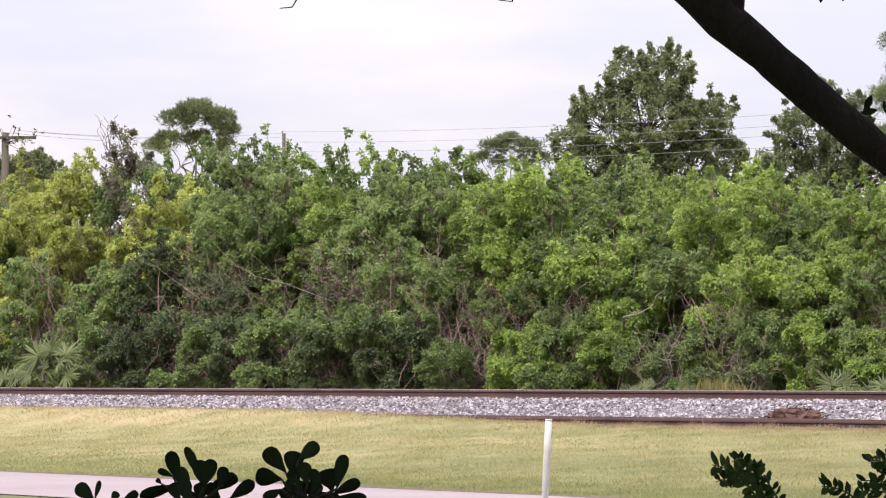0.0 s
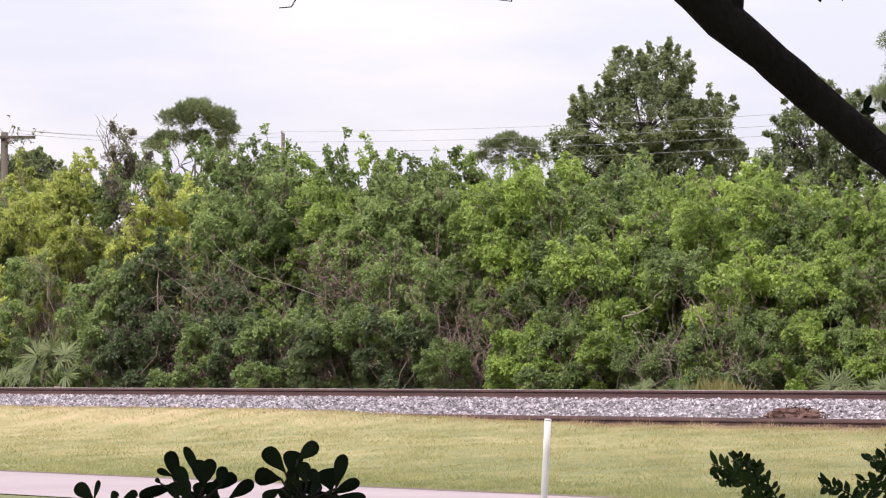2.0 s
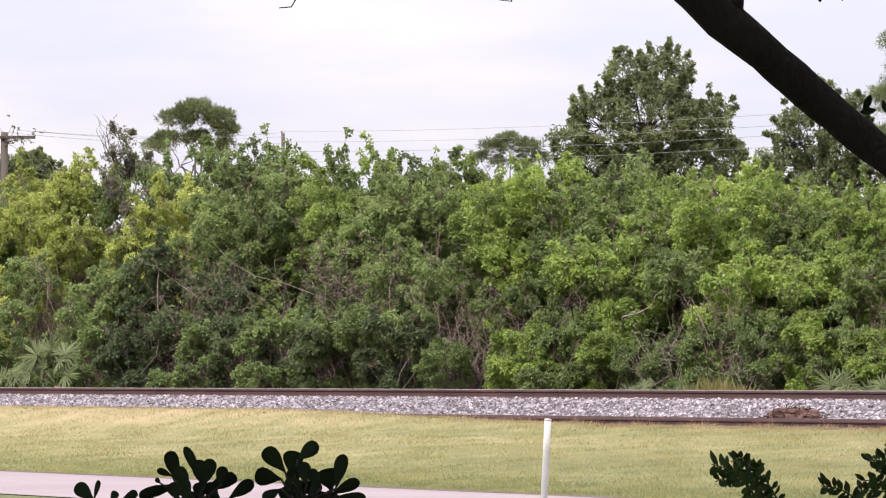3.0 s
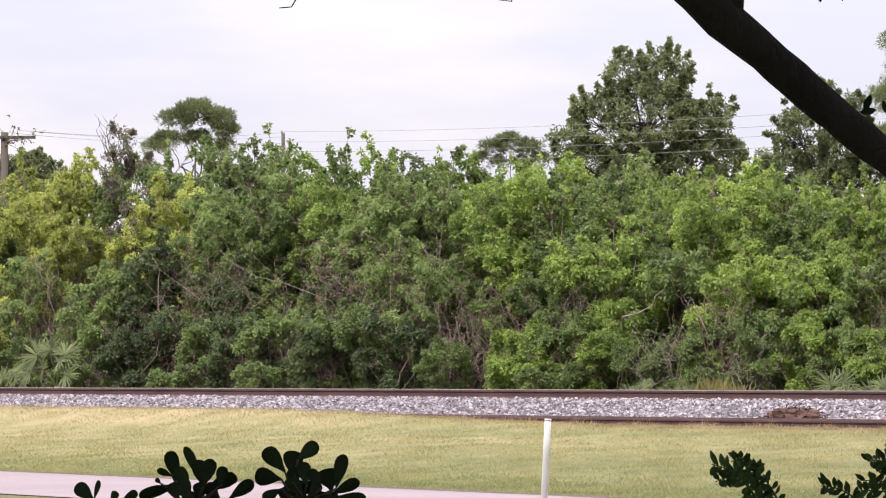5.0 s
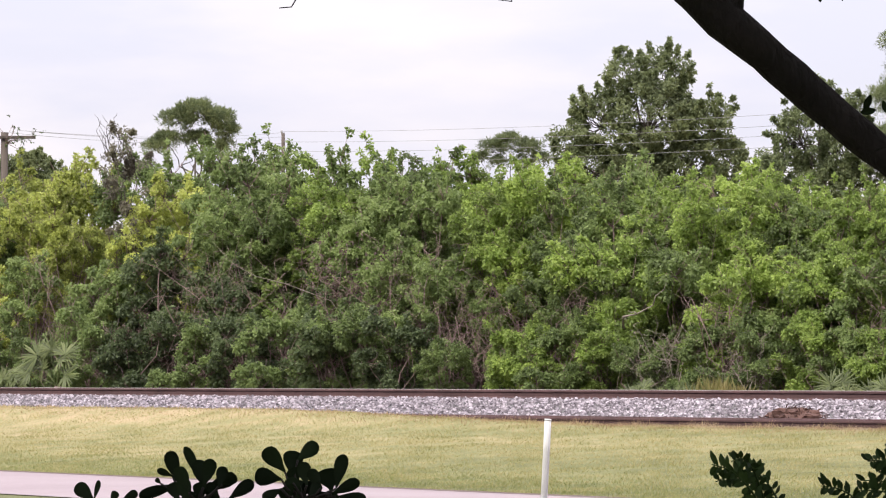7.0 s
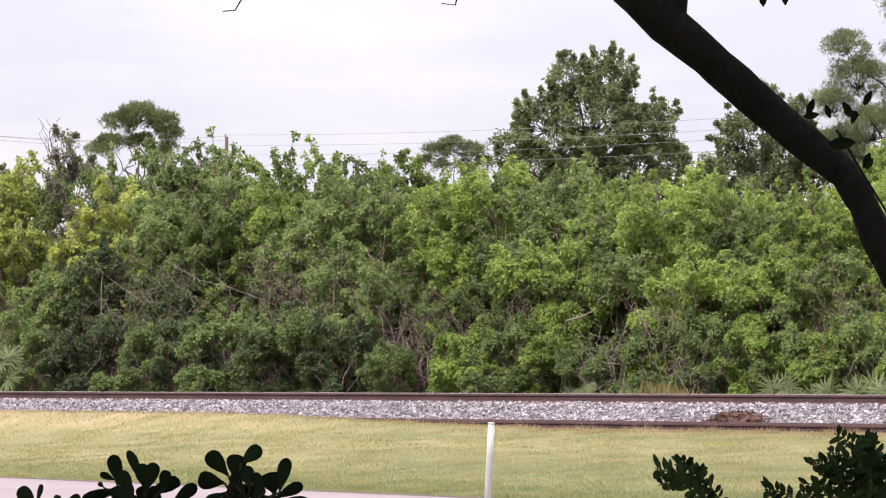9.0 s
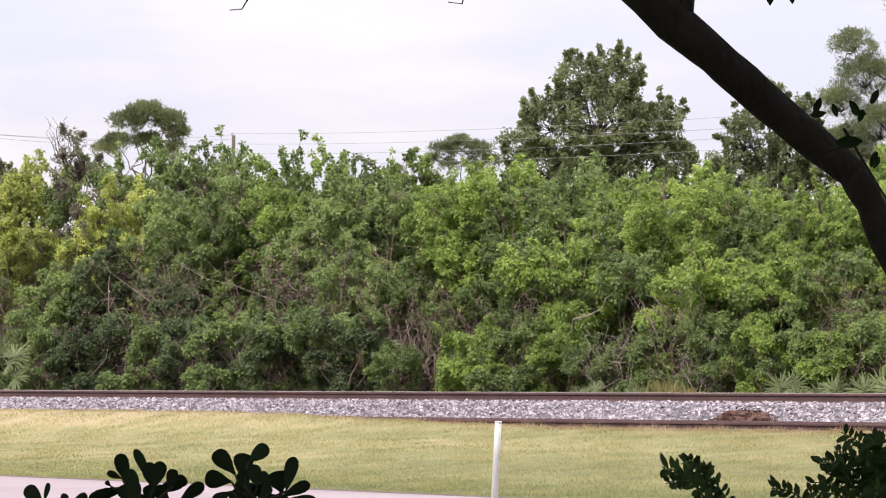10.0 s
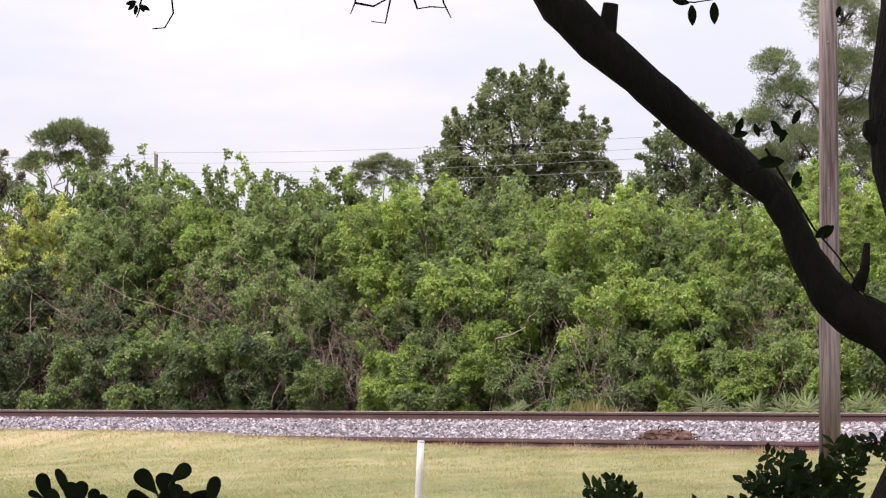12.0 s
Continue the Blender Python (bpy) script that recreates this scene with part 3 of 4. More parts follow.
def build_wood():
    rng = np.random.default_rng(11)
    upper = [shrub_meshes(rng, 5.8, 1.65, 17, 14, 0.100, 0.30) for _ in range(4)]
    crest = [shrub_meshes(rng, 5.8, 1.65, 10, 14, 0.100, 0.55) for _ in range(3)]
    leggy = [shrub_meshes(rng, 5.8, 1.4, 9, 13, 0.105, 0.55, 4, 1.25) for _ in range(2)]
    front = [shrub_meshes(rng, 3.9, 1.45, 14, 14, 0.099, 0.06, 1) for _ in range(4)]
    low = [shrub_meshes(rng, 2.2, 1.15, 10, 13, 0.096, 0.04, 1) for _ in range(3)]
    for crown, stems, _ in upper + crest + leggy + front + low:
        crown.materials.append(M_PEPPER)
        stems.materials.append(M_STEM)
    labels = {M_PEPPER: "dense mid-green shrub in the wood behind the railway", M_BRIGHT: "fresh bright-green shrub in the wood behind the railway",
              M_YELLOW: "yellowing green shrub in the wood behind the railway", M_DEEP: "green shrub coloured dark for shade in the wood behind the railway"}
    for plants, meshes, group in ((BACK_SHRUBS, crest, "tall shrubs of the wood"), (MIDDLE_SHRUBS, upper, "tall shrubs of the wood"),
                                  (FRONT_SHRUBS, front, "shrubs at the front of the wood"), (LOW_SHRUBS, low, "low shrubs at the wood's edge")):
        for s, c, height, mat in plants:
            kinds = leggy if meshes is crest and -67 < s < -61 else meshes
            crown_mesh, stem_mesh, top = kinds[int(rng.integers(len(kinds)))]
            scale = height / top
            root = thing("shrub", line_point(s, c, -0.02), labels[mat], "shrub", group, rng.uniform(0, 360), scale)
            crown = part("crown", crown_mesh, None, root)
            crown.material_slots[0].link = "OBJECT"
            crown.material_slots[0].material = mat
            part("trunk", stem_mesh, None, root)
            SWAYING.append((root, s, c, scale))
    # the depth of the wood, its inner shade put into the dark leaf colour
    n = 60000
    s, c = rng.uniform(-108, -28, n), rng.uniform(66.5, 72, n)
    z = 1.0 + 5.2 * rng.uniform(0, 1, n) ** 0.8
    p = np.stack([ALONG.x * s + ACROSS.x * c, ALONG.y * s + ACROSS.y * c, z], 1)
    way = rng.normal(size=(n, 3)) + np.array([0, 0, 0.2])
    size = rng.uniform(0.35, 0.6, n)
    me = leaf_cloud("undergrowth", p, way, size, size * 0.6, rng)
    tagged(part("undergrowth", me, M_DEEP), "leafy undergrowth coloured dark for the wood's inner shade", "undergrowth", kind="stuff")
    litter = strip("wood_floor", ACROSS, 55.2, 80, [1.0, 1.03, 1.03, 1.03], 4.0, -180, 30, M_SOIL)
    tagged(litter, "dark leaf litter on the wood's floor", "ground", kind="structure")


build_wood()


def build_tree(name, x, y, base, lobes, leaf, mat, label, rng, per_lobe=40, trunk=0.22, bark=None, needles=False, tuft=1.0):
    """A tree: a tapered trunk, limbs to each lobe, and a crown of many leaves. lobes: (dx, dy, height, radius, flatness)."""
    root = thing(name, (x, y, base), label, "tree")
    top = max(h for _, _, h, _, _ in lobes)
    bm = bmesh.new()
    cx = sum(l[0] for l in lobes) / len(lobes)
    spine = bent((0, 0, -0.1), (cx * 0.6, 0, top * 0.86), rng, 0.03, 7)
    tube(bm, spine, [trunk * (1 - 0.12 * i) for i in range(7)], 9)
    part("trunk", bm, bark or M_STEM, root)
    C, R = [], []
    for dx, dy, h, r, flat in lobes:
        bm = bmesh.new()
        foot = spine[min(5, max(2, int(6 * (h - r * 0.9) / top / 0.9)))]
        mid = Vector((dx, dy, h - r * 0.25 * flat))
        tube(bm, bent(foot, mid, rng, 0.12, 6), [trunk * 0.42, trunk * 0.36, trunk * 0.3, trunk * 0.22, trunk * 0.16, trunk * 0.07], 6)
        m = max(6, int(per_lobe * r * r))
        d = unit(rng.normal(size=(m, 3)) + np.array([0, 0, 0.9 if needles else 0.25]))
        c = np.array([dx, dy, h]) + d * r * rng.uniform(0.62, 1.0, (m, 1)) * np.array([1, 1, flat])
        C.append(c)
        R.append(rng.uniform(0.10, 0.26, m) * tuft)
        for q in c[::3]:
            ends = bent(mid, q, rng, 0.15, 4)
            if not needles:
                tip = q + (q - np.array(mid)) * rng.uniform(0.1, 0.35) + np.array([0, 0, rng.uniform(0, 0.3)])
                ends.append(Vector(tip))
                C.append(q + (tip - q) * rng.uniform(0.4, 1, (3, 1)))
                R.append(np.full(3, 0.05))
            tube(bm, ends, [trunk * w for w in (0.14, 0.1, 0.07, 0.04, 0.02)[:len(ends)]], 4)
        part("limb", bm, bark or M_STEM, root)
    C, R = np.concatenate(C), np.concatenate(R)
    if needles:
        base_p, way, facing, length = tufts(C, R, 70, leaf, rng, -0.25, 0.85)
        me = leaf_cloud("crown", base_p, way, length, length * 0.14, rng, 0.05, facing)
    else:
        base_p, way, facing, length = tufts(C, R, 44, leaf, rng, 0.2, 0.8, 0.2, 1.0)
        me = leaf_cloud("crown", base_p, way, length, length * 0.5, rng, 0.18, facing)
    part("crown", me, mat, root)
    return root


def build_trees():
    rng = np.random.default_rng(21)
    # broad oak rising over the wood
    oak = build_tree("oak_tree", 8.74, 135, 0.8, [
        (-0.6, 0, 10.7, 0.85, 1.0), (0.75, 0.3, 10.7, 0.9, 1.0), (-1.5, 0, 9.2, 1.05, 1.0), (0.1, -0.5, 9.2, 1.35, 1.0), (1.5, 0.2, 9.0, 0.9, 1.0),
        (2.2, 0, 9.1, 0.8, 1.15), (2.7, 0.3, 7.9, 0.75, 0.9), (-2.6, 0.2, 8.4, 0.7, 1.0), (-1.9, 0.5, 7.5, 1.15, 0.9), (-0.3, 0, 7.4, 1.4, 0.9), (1.4, 0, 7.4, 1.35, 0.9), (-2.2, 0, 6.2, 1.2, 0.8), (0.2, 0, 6.0, 1.6, 0.8), (2.3, 0.4, 6.5, 1.1, 0.8)],
        0.13, M_OAK, "tall dark-green oak tree rising behind the wood", rng, 70, 0.17, M_PINEBARK, False, 1.2)
    oak.scale = (1.286, 1.286, 1.286)
    # slash pines
    build_tree("pine_tree", -11.0, 140, 1.0, [
        (0.1, 0, 12.3, 0.95, 0.62), (-0.75, 0.3, 12.05, 0.8, 0.6), (0.95, 0, 12.0, 0.85, 0.6), (1.35, 0, 11.5, 0.6, 0.6), (-1.2, 0.2, 11.1, 0.65, 0.6), (-1.8, 0, 10.8, 0.5, 0.55), (0.2, 0.3, 11.2, 0.6, 0.5), (1.3, 0, 10.8, 0.5, 0.5)],
        0.24, M_PINE, "flat-topped pine tree with an open crown", rng, 62, 0.13, M_PINEBARK, True)
    build_tree("pine_tree", 3.45, 160, 1.0, [
        (0, 0, 12.4, 0.85, 0.6), (-0.9, 0.2, 12.15, 0.75, 0.6), (0.9, 0, 12.15, 0.75, 0.6), (-1.45, 0, 11.6, 0.5, 0.7), (1.5, 0.2, 11.6, 0.5, 0.7), (-0.6, 0, 11.5, 0.45, 0.5), (0.7, 0, 11.4, 0.45, 0.5)],
        0.24, M_PINE, "small umbrella-shaped pine tree far behind the wood", rng, 46, 0.10, M_PINEBARK, True)
    build_tree("pine_tree", 15.5, 96, 1.0, [
        (-1.4, 0, 10.8, 0.7, 0.75), (0.7, 0, 12.4, 1.2, 0.75), (-1.0, 0.3, 9.8, 1.0, 0.75), (0.8, 0, 10.5, 1.2, 0.75), (-1.8, 0.2, 9.0, 0.75, 0.7), (0.9, 0.3, 8.9, 1.3, 0.75), (-0.6, 0, 8.2, 1.1, 0.75), (2.4, 0, 11.6, 1.2, 0.8), (2.6, 0, 9.4, 1.3, 0.8), (1.6, 0.4, 7.6, 1.3, 0.8), (-1.6, 0.3, 7.6, 1.0, 0.8), (0.2, 0.4, 6.8, 1.3, 0.8)],
        0.13, M_PINE, "tall pine tree with tufted crown beyond the pole", rng, 115, 0.11, M_PINEBARK, True, 1.1)
    # darker trees in the background
    build_tree("oak_tree", -16.6, 128, 1.0, [
        (0, 0, 9.0, 0.9, 0.8), (-1.0, 0.2, 8.9, 0.9, 0.8), (0.8, 0, 8.4, 0.8, 0.8), (-1.9, 0, 8.6, 0.9, 0.8), (1.6, 0, 7.9, 0.8, 0.7), (-0.4, 0, 7.8, 1.3, 0.8)],
        0.13, M_PINE, "rounded dull-green tree far behind the wood", rng, 95, 0.2, None, False, 1.3)
    build_tree("oak_tree", 11.8, 98, 1.0, [
        (-0.2, 0, 9.4, 0.65, 1.0), (0.8, 0.3, 8.8, 0.75, 1.0), (-0.6, 0, 8.1, 1.0, 0.9), (1.0, 0, 7.5, 1.2, 0.9), (-1.4, 0, 7.0, 0.95, 0.8), (0.2, 0, 6.4, 1.4, 0.8), (1.9, 0, 7.4, 1.1, 0.9), (-1.7, 0, 5.9, 1.1, 0.8)],
        0.115, M_OAK, "dull dark-green oak tree behind the wood", rng, 66, 0.16, M_PINEBARK, False, 1.1)
    # twiggy dark tree
    tree = build_tree("scrub_tree", -9.40, 92.0, 1.0, [
        (0, 0, 7.3, 0.5, 1.3), (-0.25, 0, 6.7, 0.55, 1.1), (0.4, 0, 6.9, 0.5, 1.1), (0.3, 0, 6.0, 0.6, 1.1), (0.1, -0.2, 5.1, 0.45, 1.3), (0.2, -0.2, 4.3, 0.4, 1.2)],
        0.11, M_PURPLE, "half-bare dark scrub tree with bare twigs on top", rng, 24, 0.035, M_PINEBARK, False, 1.0)
    for k in range(11):
        bm = bmesh.new()
        foot = Vector((rng.uniform(-0.3, 0.6), 0, rng.uniform(6.4, 7.2)))
        tip = foot + Vector((rng.uniform(-0.9, 0.1), 0, rng.uniform(0.7, 1.6)))
        path = bent(foot, tip, rng, 0.12, 6)
        tube(bm, path, [0.016, 0.015, 0.013, 0.010, 0.008, 0.005], 5)
        for q in path[1:]:
            tube(bm, bent(q, q + Vector((rng.uniform(-0.2, 0.2), 0, rng.uniform(0.08, 0.3))), rng, 0.2, 3), [0.01, 0.008, 0.004], 4)
        part("bare_twig", bm, M_PINEBARK, tree)


build_trees()


def build_bare_shrub(s, c, height, spread, count, mat, label, seed, leaves=0):
    """A leafless or withered shrub: many thin crooked stems from one foot, forking."""
    rng = np.random.default_rng(seed)
    root = thing("bare_shrub", line_point(s, c, -0.02), label, "shrub", "bare shrubs of the wood")
    P = []
    for _ in range(count):
        tip = Vector((rng.normal(0, spread), rng.normal(0, spread * 0.5), height * rng.uniform(0.45, 1.0)))
        path = bent((rng.normal(0, 0.25), rng.normal(0, 0.15), 0), tip, rng, 0.2, 7)
        w = rng.uniform(0.007, 0.018)
        bm = bmesh.new()
        tube(bm, path, [w, w * 0.9, w * 0.8, w * 0.7, w * 0.55, w * 0.4, w * 0.2], 5)
        for q in path[2:]:
            for _ in range(2):
                e = q + Vector(rng.normal(0, 0.28, 3)) + Vector((0, 0, 0.1))
                tube(bm, bent(q, e, rng, 0.2, 4), [w * 0.45, w * 0.38, w * 0.3, w * 0.12], 4)
                P.append(e)
        part("stem", bm, mat, root)
    if leaves:
        pts = np.repeat(np.array([tuple(q) for q in P]), leaves, 0) + rng.normal(0, 0.08, (len(P) * leaves, 3))
        base, way, length = sprigs(pts, rng.normal(size=pts.shape), rng, 4, 0.10, 0.4)
        part("foliage", leaf_cloud("foliage", base, way, length, length * 0.5, rng), M_RUST, root)


def build_dead_branch(s, c, path, width, label):
    """A bleached dead branch leaning in the shrubs; path: along the line and height, from its foot."""
    rng = np.random.default_rng(int(-s * 10))
    root = thing("dead_branch", line_point(s, c, 0), label, "branch", "dead branches")
    bm = bmesh.new()
    pts = [ALONG * a + Vector((0, 0, h)) + ACROSS * d for a, d, h in path]
    tube(bm, pts, [width * (1 - 0.75 * i / (len(pts) - 1)) for i in range(len(pts))], 6)
    part("main_stem", bm, M_TWIG, root)
    for q in pts[len(pts) // 2:]:
        bm = bmesh.new()
        tube(bm, bent(q, q + ALONG * rng.normal(0.1, 0.3) + Vector((0, 0, rng.normal(0.1, 0.3))), rng, 0.15, 4), [width * 0.4, width * 0.3, width * 0.2, width * 0.1], 5)
        part("side_twig", bm, M_TWIG, root)


def build_bare_things():
    brown = "leafless brown shrub with tangled thin stems"
    for i, (s, c, h, w, n) in enumerate(((-66.4, 59.4, 2.2, 0.7, 16), (-64.1, 59.6, 4.6, 0.9, 22), (-61.3, 59.7, 4.2, 0.8, 18), (-58.2, 58.9, 4.7, 0.5, 16), (-55.8, 59.4, 4.2, 0.7, 20),
                                         (-53.9, 58.8, 3.0, 0.5, 18), (-53.3, 60.0, 3.0, 0.5, 20), (-50.1, 58.5, 3.2, 0.5, 18), (-45.2, 58.4, 2.8, 0.5, 20), (-41.6, 59.4, 3.2, 0.6, 14), (-39.0, 58.8, 3.4, 0.7, 14), (-70.4, 59.4, 4.4, 0.7, 14),
                                         (-63.5, 58.6, 1.3, 0.5, 14), (-59.4, 58.5, 1.4, 0.4, 14), (-67.7, 58.4, 1.6, 0.3, 14))):
        withered = i in (0, 3, 12)
        build_bare_shrub(s, c, h, w, n, M_STEM, "withered reddish-brown shrub with dead leaves" if withered else brown, 100 + i, 3 if withered else 0)
    build_dead_branch(-60.0, 57.9, [(1.6, 2.2, 0), (1.5, 1.9, 1.4), (1.0, 1.2, 2.7), (0.2, 0.3, 3.15), (-0.6, 0, 3.35), (-1.4, -0.1, 3.7), (-2.1, -0.2, 4.3)], 0.013, "long bleached dead branch arching out of the shrubs")
    build_dead_branch(-47.9, 57.8, [(-1.0, 1.8, 0), (-0.8, 1.4, 1.2), (-0.5, 0.6, 1.9), (0.0, 0, 2.12), (0.5, -0.1, 2.18), (1.0, -0.1, 2.38)], 0.045, "short bleached dead branch in the shrubs")
    build_bare_shrub(-46.6, 57.5, 2.1, 0.45, 12, M_TWIG, "pale tangle of dead twigs in the shrubs", 140)
    build_bare_shrub(-43.8, 57.4, 1.7, 0.5, 9, M_TWIG, "pale tangle of dead twigs in the shrubs", 141)


build_bare_things()


def fan_leaf(bm, foot, hub, facing, radius, rng, blades_n=18):
    """A palm's fan leaf on its stalk: narrow pleated blades spread from the hub."""
    foot, hub, facing = Vector(foot), Vector(hub), Vector(facing).normalized()
    tube(bm, bent(foot, hub, rng, 0.05, 4), [0.016, 0.013, 0.011, 0.009], 5)
    up = (hub - foot).normalized()
    up = (up - facing * up.dot(facing)).normalized()
    side = up.cross(facing)
    for i in range(blades_n):
        a = radians(-125 + 250 * i / (blades_n - 1) + rng.normal(0, 3))
        way = (up * math.cos(a) + side * math.sin(a)).normalized()
        across = (side * math.cos(a) - up * math.sin(a))
        ln = radius * rng.uniform(0.8, 1.05) * (1 - 0.15 * abs(a) / 2.2)
        w = radius * 0.045
        droop = Vector((0, 0, -ln * rng.uniform(0.03, 0.16)))
        p = [hub + way * ln * t + droop * t * t for t in (0.05, 0.45, 0.75, 1.0)]
        ring = [(bm.verts.new(q - across * w * f), bm.verts.new(q + facing * w * 0.35 * f), bm.verts.new(q + across * w * f)) for q, f in zip(p, (0.35, 1.0, 0.7, 0.06))]
        for x, y in zip(ring, ring[1:]):
            bm.faces.new((x[0], x[1], y[1], y[0]))
            bm.faces.new((x[1], x[2], y[2], y[1]))


def build_palmetto(s, c, fans, height, radius, seed, label="low palmetto with stiff grey-green fan leaves", trunk=0.0):
    rng = np.random.default_rng(seed)
    root = thing("palmetto", line_point(s, c, -0.02), label, "palm", "palmettos at the wood's edge")
    if trunk:
        bm = bmesh.new()
        tube(bm, [(0, 0, 0), (0.02, 0, trunk * 0.35), (0, 0, trunk * 0.7), (0, 0, trunk)], [0.13, 0.15, 0.14, 0.09], 10)
        part("trunk", bm, M_STEM, root, "shaggy brown trunk with old leaf bases")
    for i in range(fans):
        a = radians(-80 + 160 * (i + 0.5) / fans + rng.normal(0, 8))
        reach = height * rng.uniform(0.55, 1.0)
        hub = ALONG * math.sin(a) * reach * 0.9 - ACROSS * rng.uniform(0.0, 0.35) + Vector((0, 0, trunk + abs(math.cos(a)) * reach * 0.75 + 0.1))
        facing = -ACROSS + Vector((0, 0, rng.uniform(0.1, 0.9))) + ALONG * rng.normal(0, 0.5)
        bm = bmesh.new()
        fan_leaf(bm, (0, 0, trunk * 0.9 + 0.03), hub, facing, radius * rng.uniform(0.8, 1.15), rng)
        part("fan_leaf", bm, M_PALM, root)


def build_edge_plants():
    for i, (s, c, n, h, r) in enumerate(((-46.3, 56.7, 9, 0.55, 0.42), (-45.2, 56.9, 7, 0.45, 0.38), (-40.6, 56.6, 9, 0.6, 0.45), (-39.2, 56.5, 10, 0.7, 0.5), (-38.0, 56.6, 10, 0.75, 0.55), (-36.8, 56.6, 9, 0.65, 0.5), (-35.6, 56.6, 9, 0.6, 0.5))):
        build_palmetto(s, c, n, h, r, 60 + i)
    build_palmetto(-67.4, 56.8, 8, 1.35, 0.66, 71, "young fan palm with drooping grey-green leaves and a shaggy stub", 0.45)
    build_palmetto(-69.4, 56.8, 7, 0.8, 0.6, 72, "ragged fan palm with some dry straw-coloured leaves", 0.2)
    rng = np.random.default_rng(80)
    for s, n, h in ((-44.0, 260, 0.75), (-43.4, 180, 0.6), (-47.9, 60, 0.4), (-70.5, 120, 0.7)):
        pts = rng.normal(0, 0.2, (n, 2))
        at = line_point(s, 56.3)
        base = np.stack([at.x + pts[:, 0], at.y + pts[:, 1], np.full(n, at.z - 0.02)], 1)
        way = np.stack([rng.normal(0, 0.28, n), rng.normal(0, 0.28, n), np.ones(n)], 1)
        length = h * rng.uniform(0.4, 1.1, n)
        me = leaf_cloud("grass_tuft", base, way, length, np.full(n, 0.010), rng, 0.12)
        tagged(part("grass_tuft", me, M_TURF), "tall tuft of dry olive straw-coloured grass", "grass", "dry grass tufts")
    # heap of debris on the bank
    bm = bmesh.new()
    bmesh.ops.create_icosphere(bm, subdivisions=4, radius=1)
    at = line_point(-36.5, 49.25, 0.0)
    for v in bm.verts:
        k = 1 + 0.25 * noise.noise(v.co * 3) + 0.15 * noise.noise(v.co * 8)
        q = v.co * k
        w = ALONG * q.x * 0.66 + ACROSS * q.y * 0.40
        v.co = (w.x, w.y, max(-0.2, q.z * 0.24))
    heap = thing("debris_heap", at, "low brown heap of dead leaves and twigs on the ballast", "debris heap")
    part("soil_core", bm, M_EARTH, heap)
    n = 500
    a, r = rng.uniform(0, 6.28, n), np.sqrt(rng.uniform(0, 1, n))
    x, y = 0.75 * r * np.cos(a), 0.45 * r * np.sin(a)
    base = np.stack([ALONG.x * x + ACROSS.x * y, ALONG.y * x + ACROSS.y * y, 0.235 * (1 - r ** 2)], 1)
    way = rng.normal(size=(n, 3)) * np.array([1, 1, 0.4])
    length = rng.uniform(0.06, 0.18, n)
    part("litter", leaf_cloud("litter", base, way, length, np.full(n, 0.022), rng), M_EARTH, heap)


build_edge_plants()

# ---------------------------------------------------------------- poles and wires
def build_near_pole():
    root = thing("utility_pole", (8.19, 50.0, float(ground_height(8.19, 50.0)) - 0.05), "weathered brown wooden utility pole standing on the lawn", "utility pole")
    bm = bmesh.new()
    tube(bm, [(0, 0, 0), (0, 0, 2), (0.01, 0, 4), (0.01, 0, 6.5), (0.0, 0, 9.5)], [0.172, 0.165, 0.158, 0.15, 0.135], 20)
    part("shaft", bm, M_POLE, root)
    for z, w in ((6.9, 0.012), (4.55, 0.010)):
        bm = bmesh.new()
        tube(bm, [(-0.02, -0.14, z), (-0.02, -0.17, z)], [w, w], 8)
        part("bolt", bm, M_WIRE, root)


def build_far_pole(x, y, top, arm, radius=0.13):
    root = thing("power_pole", (x, y, 1.0), "distant grey wooden power pole", "power pole", "far power poles")
    bm = bmesh.new()
    tube(bm, [(0, 0, 0), (0, 0, (top - 1) * 0.5), (0, 0, top - 1)], [radius * 1.15, radius * 1.05, radius], 10)
    part("shaft", bm, M_FARPOLE, root)
    if arm:
        bm = bmesh.new()
        bmesh.ops.create_cube(bm, size=1, matrix=pose(0.1, -0.16, top - 1.2) @ Matrix.Diagonal((2.3, 0.10, 0.12, 1)))
        bmesh.ops.bevel(bm, geom=bm.edges[:], offset=0.012, segments=1, affect="EDGES")
        part("crossarm", bm, M_FARPOLE, root)
    for dx in ((-1.15, -0.5, 1.15) if arm else (-0.08,)):
        bm = bmesh.new()
        z = top - 1.13 if arm else top - 1.02
        tube(bm, [(dx, -0.16 if arm else 0, z), (dx, -0.16 if arm else 0, z + 0.1), (dx, -0.16 if arm else 0, z + 0.16), (dx, -0.16 if arm else 0, z + 0.22)], [0.02, 0.05, 0.06, 0.035], 8)
        part("insulator", bm, M_GLASSY, root)


def wire(a, b, sag):
    cu = bpy.data.curves.new("power_line", "CURVE")
    cu.dimensions, cu.bevel_depth, cu.bevel_resolution = "3D", 0.008, 1
    sp = cu.splines.new("POLY")
    n = 24
    sp.points.add(n)
    a, b = Vector(a), Vector(b)
    for i in range(n + 1):
        p = a.lerp(b, i / n)
        p.z -= sag * 4 * (i / n) * (1 - i / n)
        sp.points[i].co = (*p, 1)
    cu.materials.append(M_WIRE)
    tagged(new("power_line", cu), "thin grey overhead power line against the sky", "power line", "power lines")


